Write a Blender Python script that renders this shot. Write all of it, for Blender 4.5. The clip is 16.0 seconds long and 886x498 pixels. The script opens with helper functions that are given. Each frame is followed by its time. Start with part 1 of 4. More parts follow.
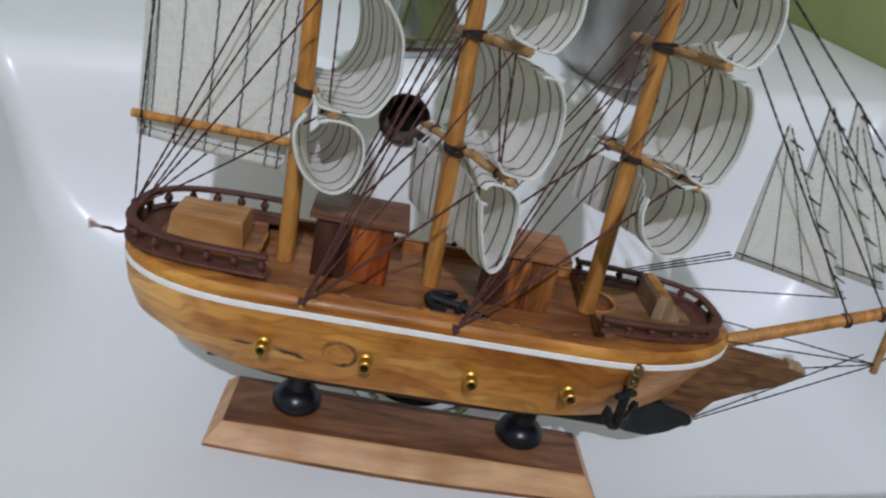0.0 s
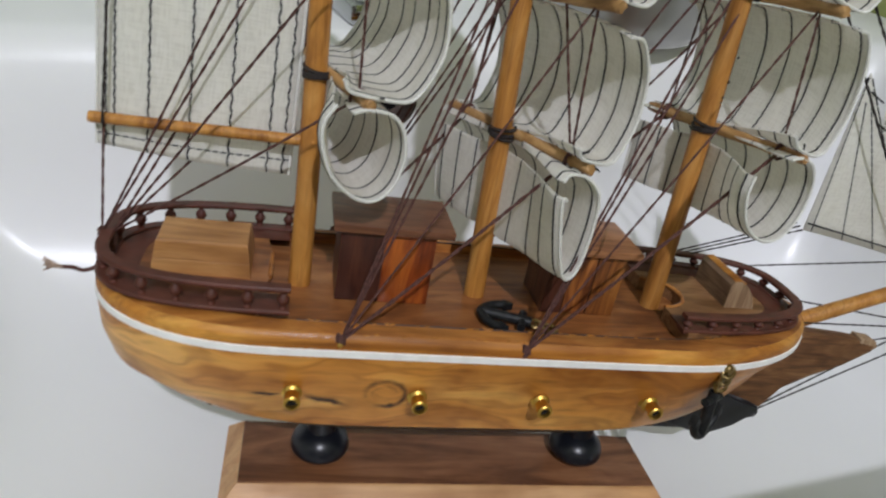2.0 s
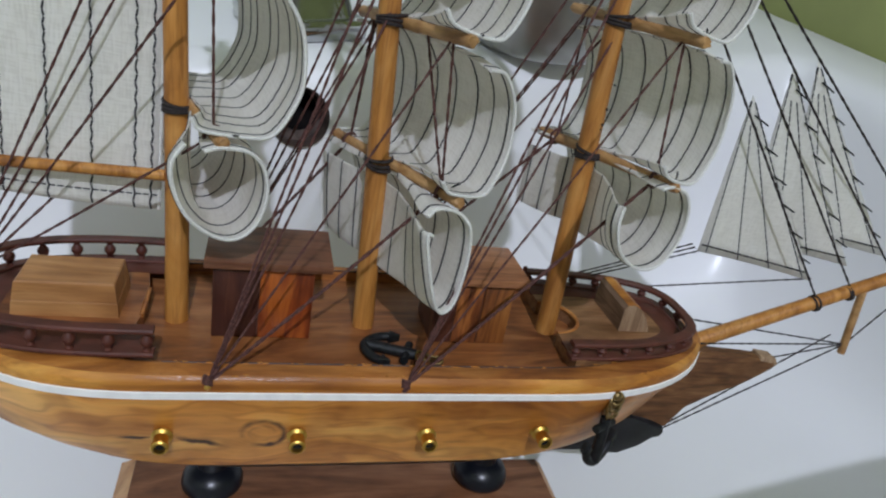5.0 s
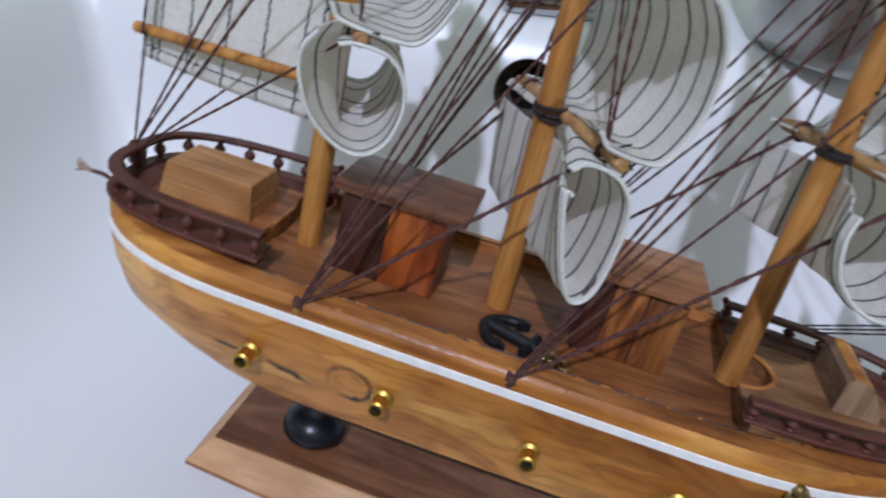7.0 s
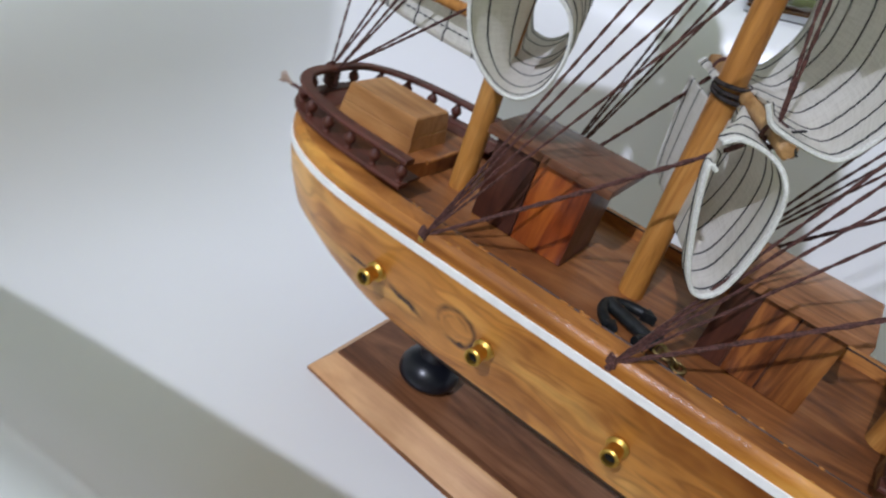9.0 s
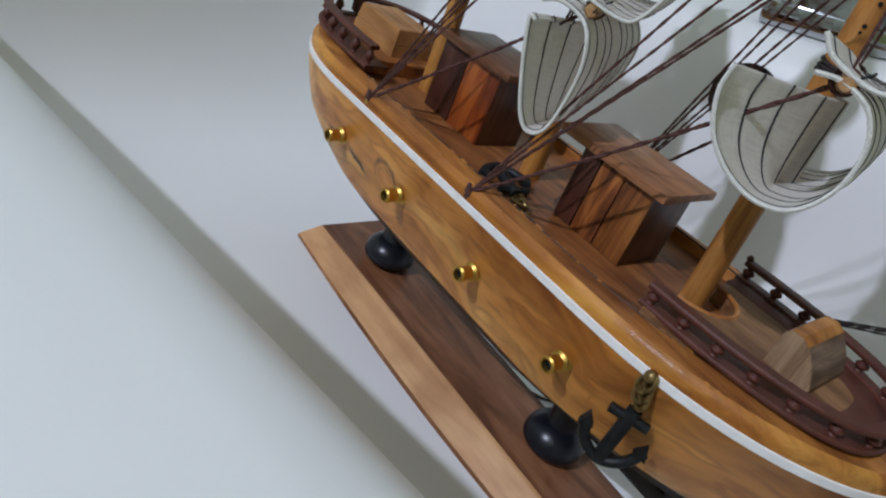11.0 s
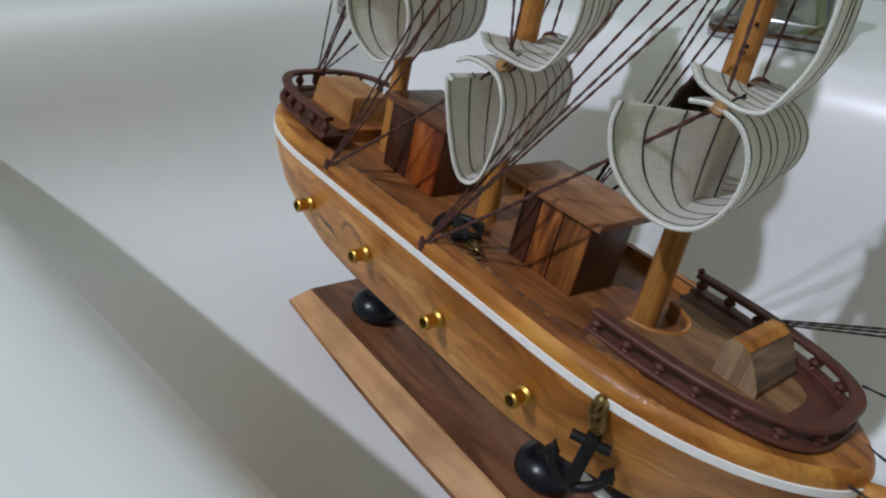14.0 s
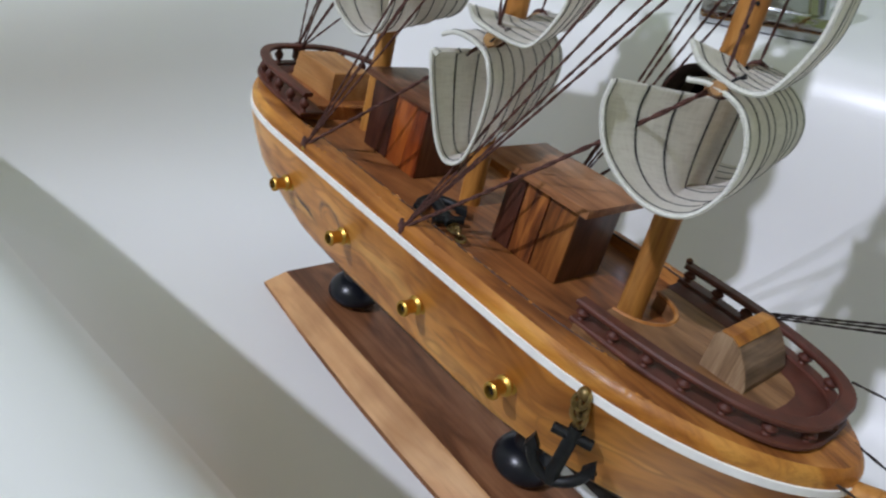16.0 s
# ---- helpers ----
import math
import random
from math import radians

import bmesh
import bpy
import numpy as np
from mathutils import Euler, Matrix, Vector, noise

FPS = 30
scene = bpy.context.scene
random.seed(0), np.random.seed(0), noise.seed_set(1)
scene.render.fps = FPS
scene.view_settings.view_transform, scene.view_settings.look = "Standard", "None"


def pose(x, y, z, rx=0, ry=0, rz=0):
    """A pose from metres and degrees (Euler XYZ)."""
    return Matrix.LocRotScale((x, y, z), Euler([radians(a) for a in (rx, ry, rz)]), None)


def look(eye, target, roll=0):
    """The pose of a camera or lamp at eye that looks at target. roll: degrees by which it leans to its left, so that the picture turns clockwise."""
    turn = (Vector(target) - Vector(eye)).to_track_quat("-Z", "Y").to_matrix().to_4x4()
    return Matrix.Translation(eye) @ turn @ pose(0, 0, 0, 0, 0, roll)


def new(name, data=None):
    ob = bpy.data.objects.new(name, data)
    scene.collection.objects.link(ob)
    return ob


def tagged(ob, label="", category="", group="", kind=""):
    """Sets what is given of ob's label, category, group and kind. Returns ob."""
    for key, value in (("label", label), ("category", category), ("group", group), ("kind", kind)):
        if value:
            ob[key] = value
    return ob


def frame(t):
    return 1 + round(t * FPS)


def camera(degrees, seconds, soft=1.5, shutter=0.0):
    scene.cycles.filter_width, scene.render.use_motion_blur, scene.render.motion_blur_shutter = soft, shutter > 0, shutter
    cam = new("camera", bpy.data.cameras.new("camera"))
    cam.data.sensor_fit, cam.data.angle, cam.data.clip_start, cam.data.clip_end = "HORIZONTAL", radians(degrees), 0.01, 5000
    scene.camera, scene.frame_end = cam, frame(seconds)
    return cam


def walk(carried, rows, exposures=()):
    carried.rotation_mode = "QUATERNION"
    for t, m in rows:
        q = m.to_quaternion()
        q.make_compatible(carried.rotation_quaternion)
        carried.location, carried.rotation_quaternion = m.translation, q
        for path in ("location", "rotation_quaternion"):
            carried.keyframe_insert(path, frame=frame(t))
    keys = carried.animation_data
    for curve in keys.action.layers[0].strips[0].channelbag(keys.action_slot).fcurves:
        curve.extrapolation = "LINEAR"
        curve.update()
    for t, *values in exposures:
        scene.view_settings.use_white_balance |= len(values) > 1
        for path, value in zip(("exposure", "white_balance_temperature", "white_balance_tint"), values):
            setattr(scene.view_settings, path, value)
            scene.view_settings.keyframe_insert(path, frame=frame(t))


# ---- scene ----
cam = camera(65.2, 16.0, soft=2.2, shutter=0.4)
# The model stands on the sloping floor of the washbasin: its own frame, in world axes.
UP = Vector((-0.09, -0.13, 1.0)).normalized()
AX = Vector((math.cos(radians(7)), math.sin(radians(7)), 0.0))
AX = (AX - UP * AX.dot(UP)).normalized()
AY = UP.cross(AX)
SHIP = Matrix((AX, AY, UP)).to_4x4()
EXPOSURES = [(0.0, 0.1, 6550, 11), (0.5, 0.07, 6600, 11), (1.0, -0.1, 6850, 10), (1.5, 0.08, 7050, 10), (2.5, 0.22, 7050, 10), (3.0, 0.2, 6900, 9), (5.5, 0.05, 6500, 10), (6.0, -0.1, 6850, 11),
             (6.5, 0.25, 6400, 12), (7.0, 0.28, 6100, 16), (7.5, 0.3, 6100, 17), (8.0, -0.05, 6080, 17), (8.5, -0.2, 6200, 13), (8.8, 0.1, 6400, 12), (9.0, 0.4, 6500, 12), (9.5, 0.14, 6450, 12), (10.0, 0.1, 6400, 11),
             (12.5, 0.0, 6350, 11), (14.0, 0.0, 6600, 11), (15.0, 0.05, 6600, 11), (15.5, 0.25, 6600, 11), (16.0, 0.3, 6600, 11)]
PATH = [
    (0, (-0.02652, -0.24067, 0.19893), (-0.00413, -0.05907, 0.11819), 13.00),
    (0.5, (-0.03632, -0.23489, 0.19261), (-0.01656, -0.05545, 0.10652), 13.69),
    (1, (-0.05358, -0.21784, 0.18777), (-0.02814, -0.03990, 0.10007), 12.36),
    (1.5, (-0.06225, -0.20536, 0.18282), (-0.02738, -0.03062, 0.09200), 12.60),
    (2, (-0.06099, -0.19220, 0.18473), (-0.01605, -0.01680, 0.09978), 10.79),
    (2.5, (-0.05582, -0.18504, 0.18782), (-0.00628, -0.00952, 0.10574), 10.04),
    (3, (-0.04584, -0.18626, 0.19157), (0.00621, -0.01105, 0.11039), 10.55),
    (3.2, (-0.04214, -0.19052, 0.18950), (0.01104, -0.01427, 0.11135), 10.42),
    (5.3, (-0.03453, -0.19009, 0.19589), (0.01810, -0.01605, 0.11258), 10.75),
    (5.5, (-0.03427, -0.18895, 0.18952), (0.01668, -0.01383, 0.10745), 9.27),
    (6, (-0.02231, -0.17740, 0.18697), (0.00392, 0.00126, 0.10099), 10.62),
    (6.5, (-0.01726, -0.17104, 0.17983), (-0.01858, 0.00978, 0.09438), 12.48),
    (7, (0.00301, -0.16762, 0.17207), (-0.01880, 0.00978, 0.08231), 14.79),
    (7.5, (0.00581, -0.18390, 0.16833), (-0.04511, -0.01506, 0.07398), 15.44),
    (8, (0.00398, -0.17885, 0.16871), (-0.05633, -0.01289, 0.07480), 14.76),
    (8.5, (0.00364, -0.16189, 0.16595), (-0.04732, 0.00888, 0.07516), 14.94),
    (9, (0.02492, -0.16214, 0.16392), (-0.05000, -0.00821, 0.06052), 19.55),
    (9.5, (0.06257, -0.15800, 0.15861), (-0.03863, -0.01635, 0.06015), 19.46),
    (10, (0.08848, -0.14701, 0.15910), (-0.01901, -0.01011, 0.06060), 20.98),
    (10.2, (0.10358, -0.15195, 0.15410), (-0.00726, -0.01533, 0.05896), 23.26),
    (12.3, (0.12775, -0.16777, 0.15962), (0.01086, -0.04470, 0.05385), 20.21),
    (12.5, (0.12838, -0.16677, 0.15999), (0.01200, -0.04168, 0.05602), 19.63),
    (13, (0.12731, -0.16314, 0.16307), (0.01302, -0.03296, 0.06312), 17.48),
    (13.5, (0.13747, -0.15739, 0.16840), (0.01583, -0.02879, 0.07531), 15.34),
    (14, (0.13760, -0.15416, 0.16900), (0.01259, -0.02837, 0.07654), 13.29),
    (14.5, (0.13771, -0.15527, 0.16854), (0.01295, -0.02944, 0.07580), 13.83),
    (15, (0.13659, -0.15271, 0.16817), (0.01386, -0.02408, 0.07657), 13.94),
    (15.5, (0.13536, -0.14727, 0.16795), (0.01744, -0.01402, 0.07665), 14.38),
    (16, (0.13332, -0.14911, 0.16491), (0.01352, -0.01999, 0.07016), 15.46),
]

walk(cam, [(t, SHIP @ look(Vector(eye), Vector(target), roll)) for t, eye, target, roll in PATH],
     exposures=[(t, e, kelvin - 120, tint + 5) for t, e, kelvin, tint in EXPOSURES])

# ---- light ----
world = bpy.data.worlds.new("world")
scene.world = world
world.use_nodes = True
world.node_tree.nodes["Background"].inputs[0].default_value = (0.9, 0.95, 1.0, 1)
world.node_tree.nodes["Background"].inputs[1].default_value = 0.05
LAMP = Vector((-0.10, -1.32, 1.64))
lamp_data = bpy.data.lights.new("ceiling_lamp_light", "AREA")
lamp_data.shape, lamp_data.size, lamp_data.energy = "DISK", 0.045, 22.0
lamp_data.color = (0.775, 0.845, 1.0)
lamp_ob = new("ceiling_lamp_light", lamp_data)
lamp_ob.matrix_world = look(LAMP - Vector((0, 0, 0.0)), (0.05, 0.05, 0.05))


# ---- materials ----
def material(name, rough=0.5, metal=0.0, coat=0.0):
    m = bpy.data.materials.new(name)
    m.use_nodes = True
    bsdf = m.node_tree.nodes["Principled BSDF"]
    bsdf.inputs["Roughness"].default_value = rough
    bsdf.inputs["Metallic"].default_value = metal
    bsdf.inputs["Coat Weight"].default_value = coat
    bsdf.inputs["Coat Roughness"].default_value = 0.12
    bsdf.inputs["Specular IOR Level"].default_value = 0.4
    return m, m.node_tree, bsdf


def node(tree, kind, **values):
    n = tree.nodes.new(kind)
    for key, v in values.items():
        n.inputs[key].default_value = v
    return n


def ramp(tree, fac, stops):
    r = tree.nodes.new("ShaderNodeValToRGB")
    while len(r.color_ramp.elements) < len(stops):
        r.color_ramp.elements.new(0.5)
    for e, (pos, col) in zip(r.color_ramp.elements, stops):
        e.position, e.color = pos, (*col, 1)
    tree.links.new(fac, r.inputs[0])
    return r.outputs[0]


def coords(tree, scale, turn=(0, 0, 0), shift=False):
    tc = tree.nodes.new("ShaderNodeTexCoord")
    mp = tree.nodes.new("ShaderNodeMapping")
    mp.inputs["Scale"].default_value = scale
    mp.inputs["Rotation"].default_value = turn
    tree.links.new(tc.outputs["Object"], mp.inputs[0])
    if shift:
        info = tree.nodes.new("ShaderNodeObjectInfo")
        mul = tree.nodes.new("ShaderNodeVectorMath")
        mul.operation = "SCALE"
        mul.inputs[0].default_value = (37.0, 91.0, 53.0)
        tree.links.new(info.outputs["Random"], mul.inputs["Scale"])
        tree.links.new(mul.outputs[0], mp.inputs["Location"])
    return mp.outputs[0]


def bump(tree, bsdf, height, strength, distance):
    b = node(tree, "ShaderNodeBump", Strength=strength, Distance=distance)
    tree.links.new(height, b.inputs["Height"])
    tree.links.new(b.outputs[0], bsdf.inputs["Normal"])


def mixed(tree, fac, a, b, kind="MIX"):
    m = tree.nodes.new("ShaderNodeMix")
    m.data_type, m.blend_type = "RGBA", kind
    for sock, v in ((m.inputs[0], fac), (m.inputs[6], a), (m.inputs[7], b)):
        if isinstance(v, (int, float)):
            sock.default_value = v
        elif isinstance(v, tuple):
            sock.default_value = (*v, 1)
        else:
            tree.links.new(v, sock)
    return m.outputs[2]


def wood(name, dark, mid, light, along="x", rough=0.4, coat=0.3, grain=1.0, figure=0.5, pore=0.5, sparkle=0.0, streaky=0.62):
    """Grained wood: broad wavy figure along one axis, streaks, blotches and fine pores."""
    m, tree, bsdf = material(name, rough, 0, coat)
    def stretched(long, short):
        return {"x": (long, short, short), "y": (short, long, short), "z": (short, short, long)}[along]
    a = node(tree, "ShaderNodeTexNoise", Scale=grain, Detail=4.0, Roughness=0.55, Distortion=2.6)
    tree.links.new(coords(tree, stretched(14, 75), shift=True), a.inputs[0])
    f = node(tree, "ShaderNodeTexNoise", Scale=grain, Detail=6.0, Roughness=0.65, Distortion=0.8)
    tree.links.new(coords(tree, stretched(30, 420), shift=True), f.inputs[0])
    b = node(tree, "ShaderNodeTexNoise", Scale=1.0, Detail=3.0, Roughness=0.6)
    tree.links.new(coords(tree, stretched(110, 1300), shift=True), b.inputs[0])
    c = node(tree, "ShaderNodeTexNoise", Scale=34.0, Detail=3.0)
    tree.links.new(coords(tree, (1, 1, 1), shift=True), c.inputs[0])
    base = ramp(tree, a.outputs[0], [(0.32, dark), (0.5, mid), (0.70, light)])
    streak = ramp(tree, f.outputs[0], [(0.36, (0.52, 0.44, 0.38)), (0.5, (0.97, 0.96, 0.95)), (0.7, (1.1, 1.1, 1.08))])
    pores = ramp(tree, b.outputs[0], [(0.3, (0.74, 0.68, 0.62)), (0.6, (1.04, 1.04, 1.04))])
    stain = ramp(tree, c.outputs[0], [(0.34, (0.62, 0.54, 0.46)), (0.55, (1.0, 1.0, 1.0)), (0.7, (1.14, 1.12, 1.08))])
    col = mixed(tree, streaky, base, streak, "MULTIPLY")
    col = mixed(tree, pore, col, pores, "MULTIPLY")
    col = mixed(tree, figure, col, stain, "MULTIPLY")
    tree.links.new(col, bsdf.inputs["Base Color"])
    uneven = ramp(tree, c.outputs[0], [(0.3, (rough * 1.3,) * 3), (0.7, (rough * 0.75,) * 3)])
    tree.links.new(uneven, bsdf.inputs["Roughness"])
    both = mixed(tree, 0.4, b.outputs[0], f.outputs[0])
    bump(tree, bsdf, both, 0.35, 0.0004)
    if sparkle:
        # thick uneven varnish that glints in places
        bsdf.inputs["Coat Weight"].default_value = sparkle
        bsdf.inputs["Coat Roughness"].default_value = 0.14
        lumps = node(tree, "ShaderNodeTexNoise", Scale=800.0, Detail=3.0, Roughness=0.6)
        tree.links.new(coords(tree, (1, 1, 1)), lumps.inputs[0])
        k = node(tree, "ShaderNodeBump", Strength=0.22, Distance=0.0006)
        tree.links.new(lumps.outputs[0], k.inputs["Height"])
        tree.links.new(k.outputs[0], bsdf.inputs["Coat Normal"])
    return m


def maths(tree, op, a, b=0.0, c=0.0):
    n = tree.nodes.new("ShaderNodeMath")
    n.operation = op
    for sock, v in zip(n.inputs, (a, b, c)):
        if isinstance(v, (int, float)):
            sock.default_value = v
        else:
            tree.links.new(v, sock)
    return n.outputs[0]


def hull_marks(tree, col):
    """Knots and dark streaks that the hull's planking shows: round rings and slanting smears."""
    tc = tree.nodes.new("ShaderNodeTexCoord")
    wob = node(tree, "ShaderNodeTexNoise", Scale=120.0, Detail=3.0)
    tree.links.new(tc.outputs["Object"], wob.inputs[0])
    patch = node(tree, "ShaderNodeTexNoise", Scale=150.0, Detail=1.0)
    tree.links.new(tc.outputs["Object"], patch.inputs[0])
    sep = tree.nodes.new("ShaderNodeSeparateXYZ")
    tree.links.new(tc.outputs["Object"], sep.inputs[0])
    off = maths(tree, "MULTIPLY", maths(tree, "SUBTRACT", wob.outputs[0], 0.5), 0.0035)
    x = maths(tree, "ADD", sep.outputs[0], off)
    z = maths(tree, "ADD", sep.outputs[2], off)
    def away(cx, cz, sx=1.0, slant=0.0):
        dx = maths(tree, "SUBTRACT", x, cx)
        dz = maths(tree, "SUBTRACT", maths(tree, "SUBTRACT", z, cz), maths(tree, "MULTIPLY", dx, slant))
        dx = maths(tree, "DIVIDE", dx, sx)
        return maths(tree, "SQRT", maths(tree, "ADD", maths(tree, "MULTIPLY", dx, dx), maths(tree, "MULTIPLY", dz, dz)))
    def smear(c, d, r, edge, tone, amount):
        near = maths(tree, "SUBTRACT", 1.0, maths(tree, "SMOOTH_MIN", 1.0, maths(tree, "DIVIDE", d, r), edge))
        near = maths(tree, "MULTIPLY", maths(tree, "MAXIMUM", near, 0.0), amount * 1.8)
        return mixed(tree, near, c, tone)
    for cx, cz, r, wide, amount in ((-0.0285, 0.0574, 0.0060, 0.0014, 0.7), (-0.0287, 0.0574, 0.0034, 0.0008, 0.2), (0.0700, 0.0520, 0.0040, 0.0005, 0.2)):
        ring = maths(tree, "ABSOLUTE", maths(tree, "SUBTRACT", away(cx, cz), r))
        # worn away in places
        arc = maths(tree, "MULTIPLY", maths(tree, "MAXIMUM", maths(tree, "SUBTRACT", patch.outputs[0], 0.40), 0.0), amount * 7)
        near = maths(tree, "SUBTRACT", 1.0, maths(tree, "MINIMUM", 1.0, maths(tree, "DIVIDE", ring, wide)))
        col = mixed(tree, maths(tree, "MULTIPLY", near, arc), col, (0.10, 0.038, 0.012))
    for cx, cz, sx, slant, r, amount in ((-0.0455, 0.0540, 4.5, -0.34, 0.0016, 1.0), (-0.0630, 0.0556, 6.0, 0.12, 0.0009, 1.2), (-0.0263, 0.0522, 1.0, 0.0, 0.0011, 1.3),
                                         (0.0190, 0.0660, 5.0, 0.05, 0.0012, 0.25), (0.0420, 0.0640, 6.0, 0.1, 0.0010, 0.25), (0.0300, 0.0520, 6.0, -0.1, 0.0008, 0.25)):
        col = smear(col, away(cx, cz, sx, slant), r, 0.3, (0.05, 0.018, 0.007), amount)
    return col


def hull_wood():
    """Flat-sawn honey wood: broad wavy figure that swings round a knot, soft dark veins, faint pores and blotches."""
    m, tree, bsdf = material("hull_wood", 0.46, 0, 0.12)
    tc = tree.nodes.new("ShaderNodeTexCoord")
    big = node(tree, "ShaderNodeTexNoise", Scale=26.0, Detail=2.0, Roughness=0.5)
    tree.links.new(tc.outputs["Object"], big.inputs[0])
    sep = tree.nodes.new("ShaderNodeSeparateXYZ")
    tree.links.new(tc.outputs["Object"], sep.inputs[0])
    z = maths(tree, "ADD", sep.outputs[2], maths(tree, "MULTIPLY", maths(tree, "SUBTRACT", big.outputs[0], 0.5), 0.024))
    # the grain parts round two knots
    for cx, cz, push in ((-0.0297, 0.0582, 0.006), (0.0330, 0.0660, 0.004), (-0.0830, 0.0660, 0.004), (0.0860, 0.0560, 0.004)):
        dx = maths(tree, "SUBTRACT", sep.outputs[0], cx)
        dz = maths(tree, "SUBTRACT", sep.outputs[2], cz)
        r2 = maths(tree, "ADD", maths(tree, "MULTIPLY", dx, dx), maths(tree, "MULTIPLY", dz, dz))
        fall = maths(tree, "DIVIDE", 0.00006, maths(tree, "ADD", r2, 0.00006))
        z = maths(tree, "ADD", z, maths(tree, "MULTIPLY", maths(tree, "MULTIPLY", fall, dz), -push * 120))
    def streaks(sx, sz, detail, rough):
        at = tree.nodes.new("ShaderNodeCombineXYZ")
        tree.links.new(maths(tree, "MULTIPLY", sep.outputs[0], sx), at.inputs[0])
        tree.links.new(maths(tree, "MULTIPLY", z, sz), at.inputs[2])
        tree.links.new(maths(tree, "MULTIPLY", sep.outputs[1], sx * 0.6), at.inputs[1])
        n = node(tree, "ShaderNodeTexNoise", Scale=1.0, Detail=detail, Roughness=rough)
        tree.links.new(at.outputs[0], n.inputs[0])
        return n.outputs[0]
    broad, veins, fine = streaks(15, 62, 3.0, 0.5), streaks(16, 230, 4.0, 0.55), streaks(60, 1500, 3.0, 0.6)
    col = ramp(tree, broad, [(0.32, (0.32, 0.105, 0.016)), (0.43, (0.55, 0.212, 0.034)), (0.54, (0.71, 0.310, 0.062)), (0.66, (0.86, 0.465, 0.125))])
    # growth rings follow the figure
    turn = maths(tree, "SINE", maths(tree, "MULTIPLY", maths(tree, "ADD", broad, maths(tree, "MULTIPLY", z, 4.0)), 62.0))
    col = mixed(tree, 0.75, col, ramp(tree, maths(tree, "MULTIPLY_ADD", turn, 0.5, 0.5), [(0.0, (0.72, 0.64, 0.55)), (0.35, (0.97, 0.96, 0.94)), (1.0, (1.05, 1.05, 1.05))]), "MULTIPLY")
    col = mixed(tree, 0.30, col, ramp(tree, veins, [(0.32, (0.46, 0.36, 0.28)), (0.47, (0.96, 0.94, 0.91)), (0.7, (1.08, 1.08, 1.06))]), "MULTIPLY")
    col = mixed(tree, 0.3, col, ramp(tree, fine, [(0.34, (0.70, 0.62, 0.54)), (0.6, (1.04, 1.04, 1.04))]), "MULTIPLY")
    blot = node(tree, "ShaderNodeTexNoise", Scale=55.0, Detail=3.0)
    tree.links.new(tc.outputs["Object"], blot.inputs[0])
    col = mixed(tree, 0.8, col, ramp(tree, blot.outputs[0], [(0.34, (0.68, 0.60, 0.52)), (0.52, (1, 1, 1)), (0.72, (1.12, 1.1, 1.06))]), "MULTIPLY")
    tree.links.new(hull_marks(tree, col), bsdf.inputs["Base Color"])
    tree.links.new(ramp(tree, blot.outputs[0], [(0.3, (0.5,) * 3), (0.7, (0.34,) * 3)]), bsdf.inputs["Roughness"])
    bsdf.inputs["Specular IOR Level"].default_value = 0.38
    bump(tree, bsdf, fine, 0.15, 0.0003)
    return m


def plain(name, colour, rough, metal=0.0, coat=0.0, vary=0.15, scale=60.0, relief=0.0):
    m, tree, bsdf = material(name, rough, metal, coat)
    n = node(tree, "ShaderNodeTexNoise", Scale=scale, Detail=4.0)
    tree.links.new(coords(tree, (1, 1, 1)), n.inputs[0])
    lo, hi = tuple(c * (1 - vary) for c in colour), tuple(min(1, c * (1 + vary)) for c in colour)
    tree.links.new(ramp(tree, n.outputs[0], [(0.35, lo), (0.65, hi)]), bsdf.inputs["Base Color"])
    if relief:
        bump(tree, bsdf, n.outputs[0], relief, 0.0005)
    return m


HULL_WOOD = hull_wood()
RIM_WOOD = wood("rim_wood", (0.22, 0.070, 0.014), (0.42, 0.152, 0.030), (0.58, 0.25, 0.060), "x", 0.6, 0.0, 1.0, 0.8, 0.4, sparkle=0.35)
BULWARK_WOOD = wood("bulwark_wood", (0.36, 0.12, 0.014), (0.55, 0.215, 0.03), (0.7, 0.345, 0.068), "x", 0.55, 0.0, 0.7, 0.6, 0.3, sparkle=0.15)
DECK_WOOD = wood("deck_wood", (0.15, 0.050, 0.016), (0.30, 0.108, 0.032), (0.44, 0.185, 0.062), "x", 0.5, 0.1, 0.9, 0.8, 0.4, streaky=0.38)
WALNUT = wood("walnut", (0.118, 0.044, 0.019), (0.235, 0.096, 0.043), (0.35, 0.160, 0.078), "x", 0.42, 0.15, 0.8, 0.6, 0.3, streaky=0.45)
CABIN_WOOD = wood("cabin_wood", (0.065, 0.024, 0.013), (0.12, 0.046, 0.026), (0.19, 0.080, 0.045), "z", 0.42, 0.15, 1.0, 0.5, 0.4)
LIT_MAHOGANY = wood("lit_mahogany", (0.1, 0.017, 0.005), (0.27, 0.052, 0.01), (0.5, 0.13, 0.02), "z", 0.34, 0.3, 1.0, 0.6, 0.4)
PANEL_WOOD = wood("panel_wood", (0.10, 0.030, 0.009), (0.28, 0.094, 0.021), (0.47, 0.192, 0.048), "z", 0.4, 0.2, 1.6, 0.6, 0.4)
TEAK = wood("teak", (0.08, 0.022, 0.008), (0.23, 0.069, 0.018), (0.46, 0.165, 0.040), "z", 0.42, 0.1, 1.6, 0.6, 0.4)
WINE_WOOD = wood("wine_wood", (0.040, 0.012, 0.008), (0.070, 0.020, 0.012), (0.105, 0.033, 0.018), "z", 0.45, 0.1, 1.0, 0.5, 0.4)
